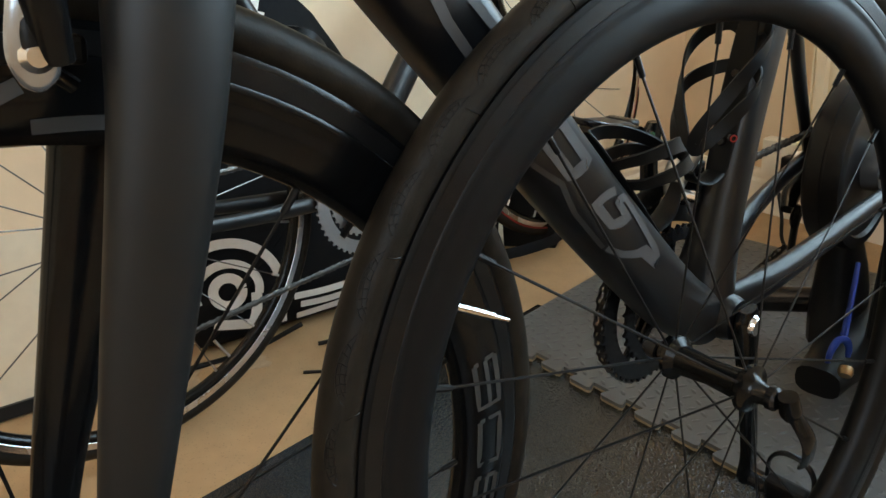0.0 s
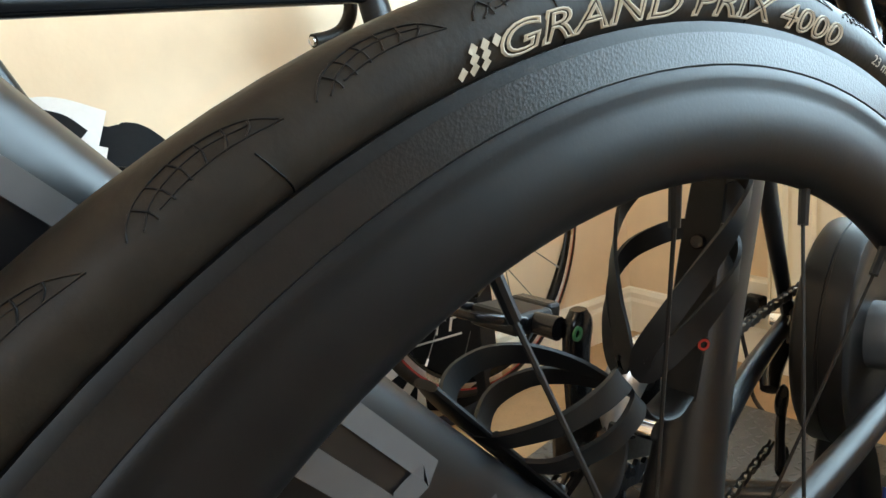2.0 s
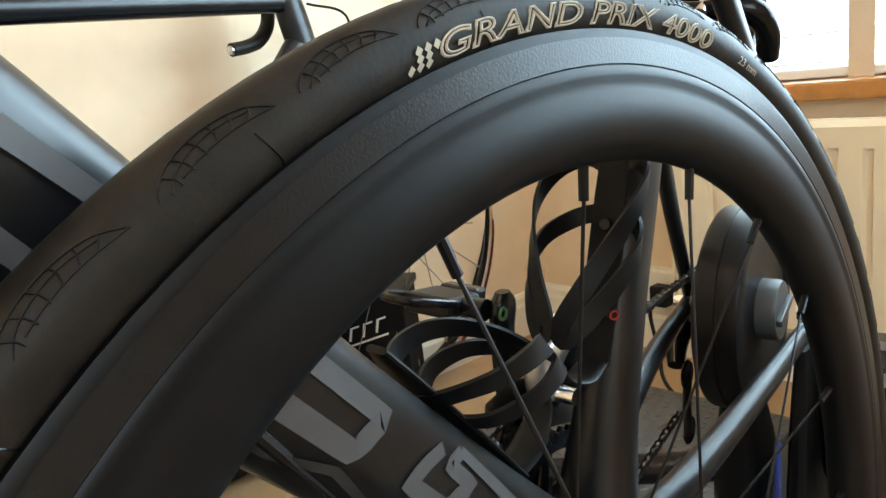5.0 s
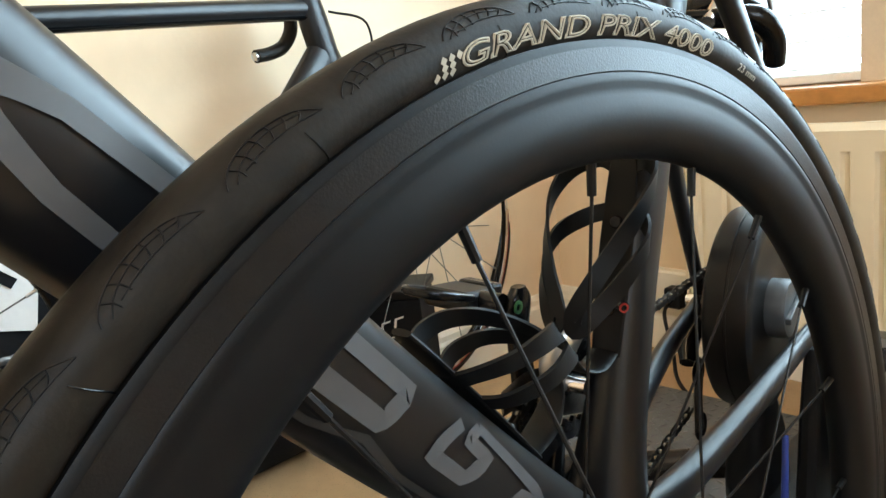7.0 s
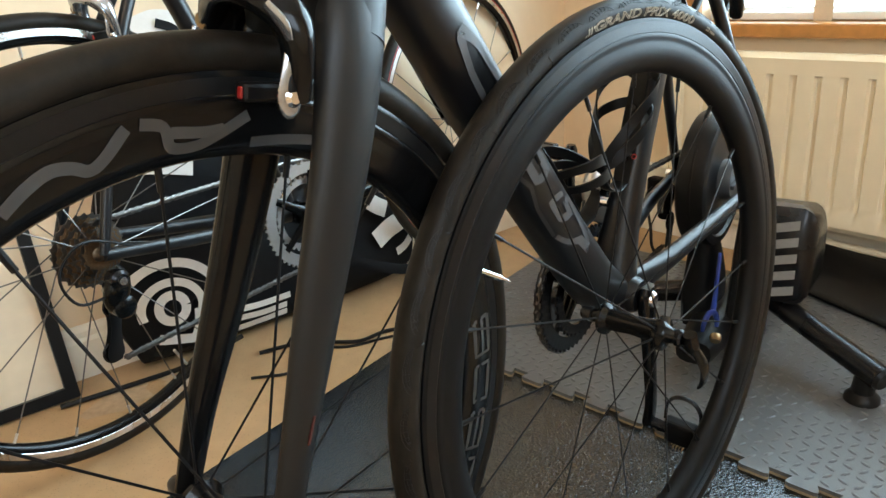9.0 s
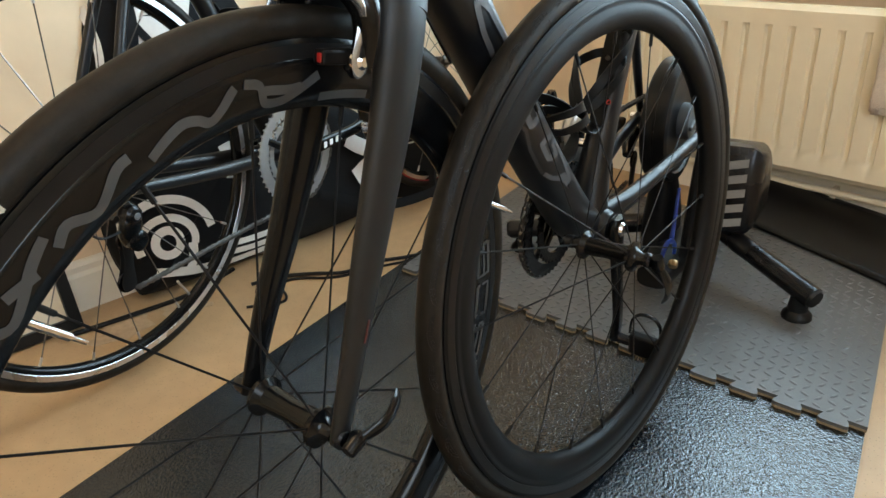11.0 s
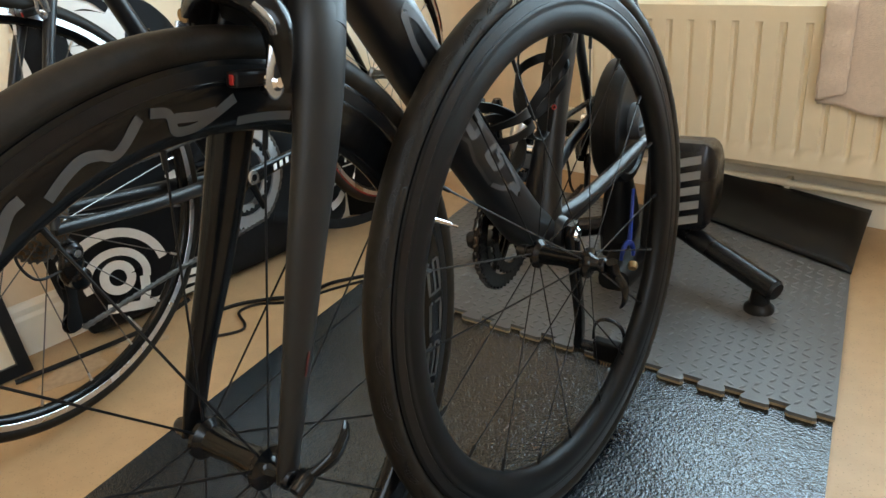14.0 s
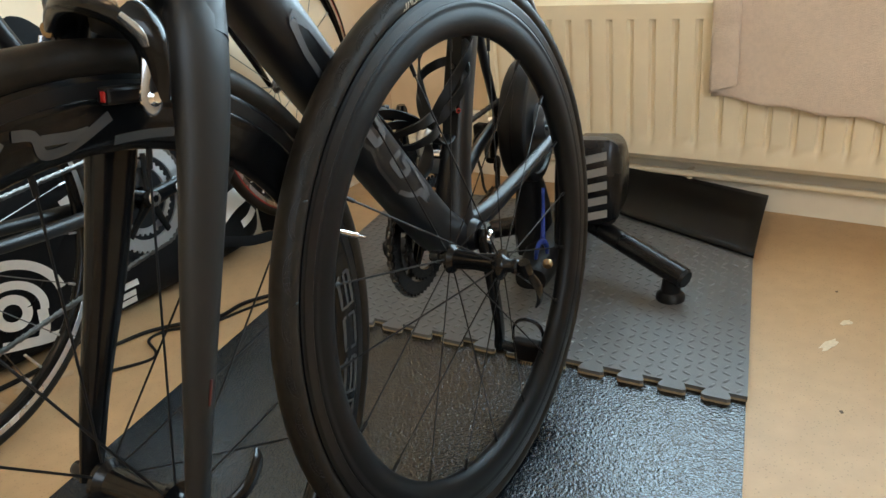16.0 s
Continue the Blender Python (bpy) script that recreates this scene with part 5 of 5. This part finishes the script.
# ---- wheel bag, box, board, cables ----
# wheel bag: round and flat, lying back against the wall; x along the wall, y to the wall
BAG = Matrix(((0.746, -0.666, 0, -0.235), (0.666, 0.746, 0, 1.485), (0, 0, 1, 0.015), (0, 0, 0, 1))) @ pose(0, 0, 0, -10, 0, 0)
bag = thing("wheel_bag", "round black fabric wheel bag with white print leaning on the wall", "bag", BAG)
BAG_OUT = [tuple(p) for p in smooth_path([(-0.385, 0.0), (-0.415, 0.10), (-0.41, 0.27), (-0.372, 0.40), (-0.36, 0.56), (-0.33, 0.66), (-0.23, 0.725), (-0.13, 0.70), (-0.06, 0.63), (-0.01, 0.535), (0.05, 0.42), (0.14, 0.32), (0.24, 0.255), (0.302, 0.17), (0.305, 0.07), (0.26, 0.01), (0.10, -0.004), (-0.15, -0.005), (-0.33, -0.004), (-0.385, 0.0)], 5)][:-1]
BAG_C = (-0.10, 0.27)
bag_prof = [(0.0, -0.052), (0.30, -0.052), (0.62, -0.049), (0.83, -0.043), (0.95, -0.030), (1.0, -0.010), (1.0, 0.012), (0.95, 0.03), (0.83, 0.042), (0.0, 0.05)]
verts = []
for i, (ox, oz) in enumerate(BAG_OUT):
    for f, y in bag_prof:
        crease = 1 + 0.10 * math.sin(i * 0.37 + f * 5) + 0.06 * math.sin(i * 0.9 - f * 9)
        verts.append((BAG_C[0] + (ox - BAG_C[0]) * f, y * crease, BAG_C[1] + (oz - BAG_C[1]) * f))
part("body", Mesh().add(verts, grid_faces(len(BAG_OUT), len(bag_prof), close_r=True)), "fabric", bag)
bag_ang = np.array([math.atan2(z - BAG_C[1], x - BAG_C[0]) for x, z in BAG_OUT])
bag_rad = np.array([math.hypot(z - BAG_C[1], x - BAG_C[0]) for x, z in BAG_OUT])
order = np.argsort(bag_ang)


def bag_strokes(strokes, width, lift=0.002):
    """Printed strokes lying on the bag's front."""
    k = Mesh()
    for st in strokes:
        pts = [tuple(p) for p in smooth_path(st, 8)]
        v = []
        for i, p in enumerate(pts):
            b, e = pts[max(0, i - 1)], pts[min(len(pts) - 1, i + 1)]
            dx, dz = e[0] - b[0], e[1] - b[1]
            L = math.hypot(dx, dz) or 1
            for s in (-1, 1):
                x, z = p[0] - s * width / 2 * dz / L, p[1] + s * width / 2 * dx / L
                rr = np.interp(math.atan2(z - BAG_C[1], x - BAG_C[0]), bag_ang[order], bag_rad[order], period=2 * math.pi)
                f = math.hypot(x - BAG_C[0], z - BAG_C[1]) / rr
                v.append((x, float(np.interp(f, [q[0] for q in bag_prof[:6]], [q[1] for q in bag_prof[:6]])) * 1.16 - lift, z))
        k.add(v, grid_faces(len(pts), 2))
    return k


def ring_pts(cx, cz, rx, rz, a0, a1, n=14):
    return [(cx + rx * math.cos(radians(a0 + (a1 - a0) * i / n)), cz + rz * math.sin(radians(a0 + (a1 - a0) * i / n))) for i in range(n + 1)]


RC = (-0.318, 0.100)
part("white_print", bag_strokes([ring_pts(*RC, 0.026, 0.026, 0, 360)], 0.018), "bagwhite", bag)
part("white_print", bag_strokes([ring_pts(*RC, 0.058, 0.052, -20, 195)], 0.016), "bagwhite", bag)
part("white_print", bag_strokes([ring_pts(*RC, 0.098, 0.090, 5, 130)], 0.018), "bagwhite", bag)
for st in [[(-0.268, 0.085), (-0.275, 0.05), (-0.29, 0.02)], [(-0.355, 0.045), (-0.32, 0.035), (-0.27, 0.022), (-0.22, 0.018)]]:
    part("white_print", bag_strokes([st], 0.02), "bagwhite", bag)
for st in [[(-0.20, 0.055), (-0.14, 0.05), (-0.07, 0.05)], [(-0.19, 0.035), (-0.14, 0.03), (-0.08, 0.03)], [(-0.20, 0.012), (-0.14, 0.012), (-0.08, 0.014)]]:
    part("white_print", bag_strokes([st], 0.013), "bagwhite", bag)
# the large print above, white with dark slits
for st, w_ in (([(-0.26, 0.625), (-0.20, 0.632), (-0.135, 0.605)], 0.055), ([(-0.275, 0.572), (-0.21, 0.572), (-0.145, 0.548)], 0.06), ([(-0.295, 0.515), (-0.23, 0.510), (-0.165, 0.490)], 0.06), ([(-0.31, 0.455), (-0.25, 0.445), (-0.19, 0.428)], 0.065), ([(-0.31, 0.395), (-0.26, 0.385), (-0.21, 0.372)], 0.06),
               ([(-0.345, 0.575), (-0.338, 0.50), (-0.35, 0.42)], 0.014), ([(-0.16, 0.25), (-0.13, 0.256), (-0.10, 0.25)], 0.03),
               ([(0.165, 0.205), (0.19, 0.185), (0.215, 0.17)], 0.040), ([(0.17, 0.105), (0.215, 0.125), (0.262, 0.135)], 0.046), ([(0.225, 0.062), (0.255, 0.07), (0.278, 0.085)], 0.02)):
    part("white_print", bag_strokes([st], w_), "bagwhite", bag)
for st, w_ in (([(-0.262, 0.615), (-0.225, 0.585), (-0.185, 0.552)], 0.016), ([(-0.215, 0.635), (-0.185, 0.622), (-0.162, 0.598)], 0.018), ([(-0.268, 0.535), (-0.240, 0.490), (-0.195, 0.445)], 0.016), ([(-0.30, 0.50), (-0.27, 0.455), (-0.23, 0.415)], 0.016), ([(-0.335, 0.60), (-0.29, 0.60), (-0.27, 0.55), (-0.30, 0.42)], 0.03)):
    part("dark_slit", bag_strokes([st], w_, 0.004), "fabric", bag)
part("strap", sweep([(0.05, -0.07, 0.10, 0.012, 0.0015), (0.20, -0.10, 0.03, 0.012, 0.0015), (0.36, -0.09, 0.012, 0.012, 0.0015), (0.48, -0.03, 0.010, 0.012, 0.0015)], 5, 8, (0, 0, 1)), "fabric", bag)
part("zip", sweep([(BAG_C[0] + (x - BAG_C[0]) * 1.004, 0.001, BAG_C[1] + (z - BAG_C[1]) * 1.004, 0.004, 0.0012) for x, z in BAG_OUT[16:52:3]], 2, 6), "anod", bag)

box_ = thing("black_carton", "black cardboard carton with a white logo bar shape", "box", pose(0.02, 1.80, 0.0, 0, 0, -8))
part("carton", box(-0.16, 0.10, -0.05, 0.07, 0.0, 0.235, bevel=0.003), "fabric", box_, smooth=False)
part("lid", box(-0.165, 0.105, -0.055, 0.075, 0.2355, 0.252, bevel=0.003), "black", box_, smooth=False)
k = Mesh()
for i in range(4):
    x = -0.045 + i * 0.028
    z = 0.145 + i * 0.008
    k.add([(x, -0.0525, z), (x + 0.005, -0.0525, z), (x + 0.011, -0.0525, z + 0.028), (x + 0.006, -0.0525, z + 0.028)], [(0, 1, 2, 3)])
    k.add([(x + 0.006, -0.0525, z + 0.024), (x + 0.024, -0.0525, z + 0.029), (x + 0.025, -0.0525, z + 0.033), (x + 0.007, -0.0525, z + 0.028)], [(0, 1, 2, 3)])
k.add([(-0.055, -0.0525, 0.130), (0.065, -0.0525, 0.164), (0.065, -0.0525, 0.168), (-0.055, -0.0525, 0.134)], [(0, 1, 2, 3)])
part("logo_bars", k, "bagwhite", box_, smooth=False)

BOARD = Matrix(((0.746, -0.666, 0, -0.70), (0.666, 0.746, 0, 1.06), (0, 0, 1, 0.001), (0, 0, 0, 1))) @ pose(0, 0, 0, -14, 0, 0)
board = thing("framed_board", "cream board in a black frame leaning on the wall", "picture frame", BOARD)
k = Mesh()
box(-0.42, 0.12, -0.012, 0.012, 0.0, 0.022, k), box(-0.42, 0.12, -0.012, 0.012, 0.378, 0.40, k)
box(-0.42, -0.398, -0.012, 0.012, 0.022, 0.378, k), box(0.098, 0.12, -0.012, 0.012, 0.022, 0.378, k)
part("frame", k, "black", board, smooth=False)
part("panel", box(-0.398, 0.098, 0.002, 0.008, 0.022, 0.378), "board", board, smooth=False)

cab = thing("power_cable", "black power cable lying across the floor", "cable")
part("cord", sweep([(x, y, 0.0045, 0.0042, 0.0042) for x, y in ((0.30, 1.50), (0.16, 1.42), (0.046, 1.369), (-0.045, 1.347), (-0.10, 1.305), (-0.17, 1.306), (-0.24, 1.30), (-0.30, 1.27))], 8, 8, (0, 0, 1)), "black", cab)
cab2 = thing("charging_lead", "thin black lead looping on the floor", "cable")
part("cord", sweep([(x, y, 0.0032, 0.003, 0.003) for x, y in ((0.05, 1.35), (-0.04, 1.32), (-0.12, 1.285), (-0.20, 1.29), (-0.235, 1.265), (-0.215, 1.21), (-0.224, 1.184), (-0.29, 1.172))], 8, 8, (0, 0, 1)), "black", cab2)
cab3 = thing("black_hose", "black cord hanging down to the floor by the wall", "cable")
part("cord", sweep([(-0.34, 1.30, 0.03, 0.005, 0.005), (-0.42, 1.235, 0.008, 0.005, 0.005), (-0.52, 1.16, 0.006, 0.005, 0.005), (-0.62, 1.09, 0.006, 0.005, 0.005)], 6, 8, (0, 0, 1)), "black", cab3)


def flake(name, label, x, y, r, material, stretch=1.0, turn=0.0, z=0.0009):
    rnd = random.Random(int(x * 1000) + int(y * 7000))
    out = []
    for i in range(14):
        a = 2 * math.pi * i / 14
        q = r * rnd.uniform(0.55, 1.15)
        px, py = q * stretch * math.cos(a), q * math.sin(a)
        c, s = math.cos(turn), math.sin(turn)
        out.append((x + px * c - py * s, y + px * s + py * c))
    o = thing(name, label, "debris", kind="stuff")
    part("chip", plate(out, 0.0002, z), material, o, smooth=False)


flake("paint_flake", "white paint flake stuck on the hardboard floor", 0.930, 0.787, 0.010, "scuff", 2.6, 0.4)
flake("paint_flake", "small white paint flake on the floor", 1.002, 0.832, 0.007, "scuff", 1.8, 0.2)
flake("floor_spot", "small dark spot on the hardboard floor", 0.831, 0.631, 0.0035, "mark")
flake("floor_spot", "small dark spot on the hardboard floor", 1.06, 0.93, 0.003, "mark")
flake("worn_patch", "worn greyish patch on the hardboard floor", -0.52, 1.12, 0.05, "stain", 1.5, 0.8)
flake("worn_patch", "worn greyish patch on the hardboard floor", -0.42, 1.19, 0.035, "stain", 1.8, 0.3)
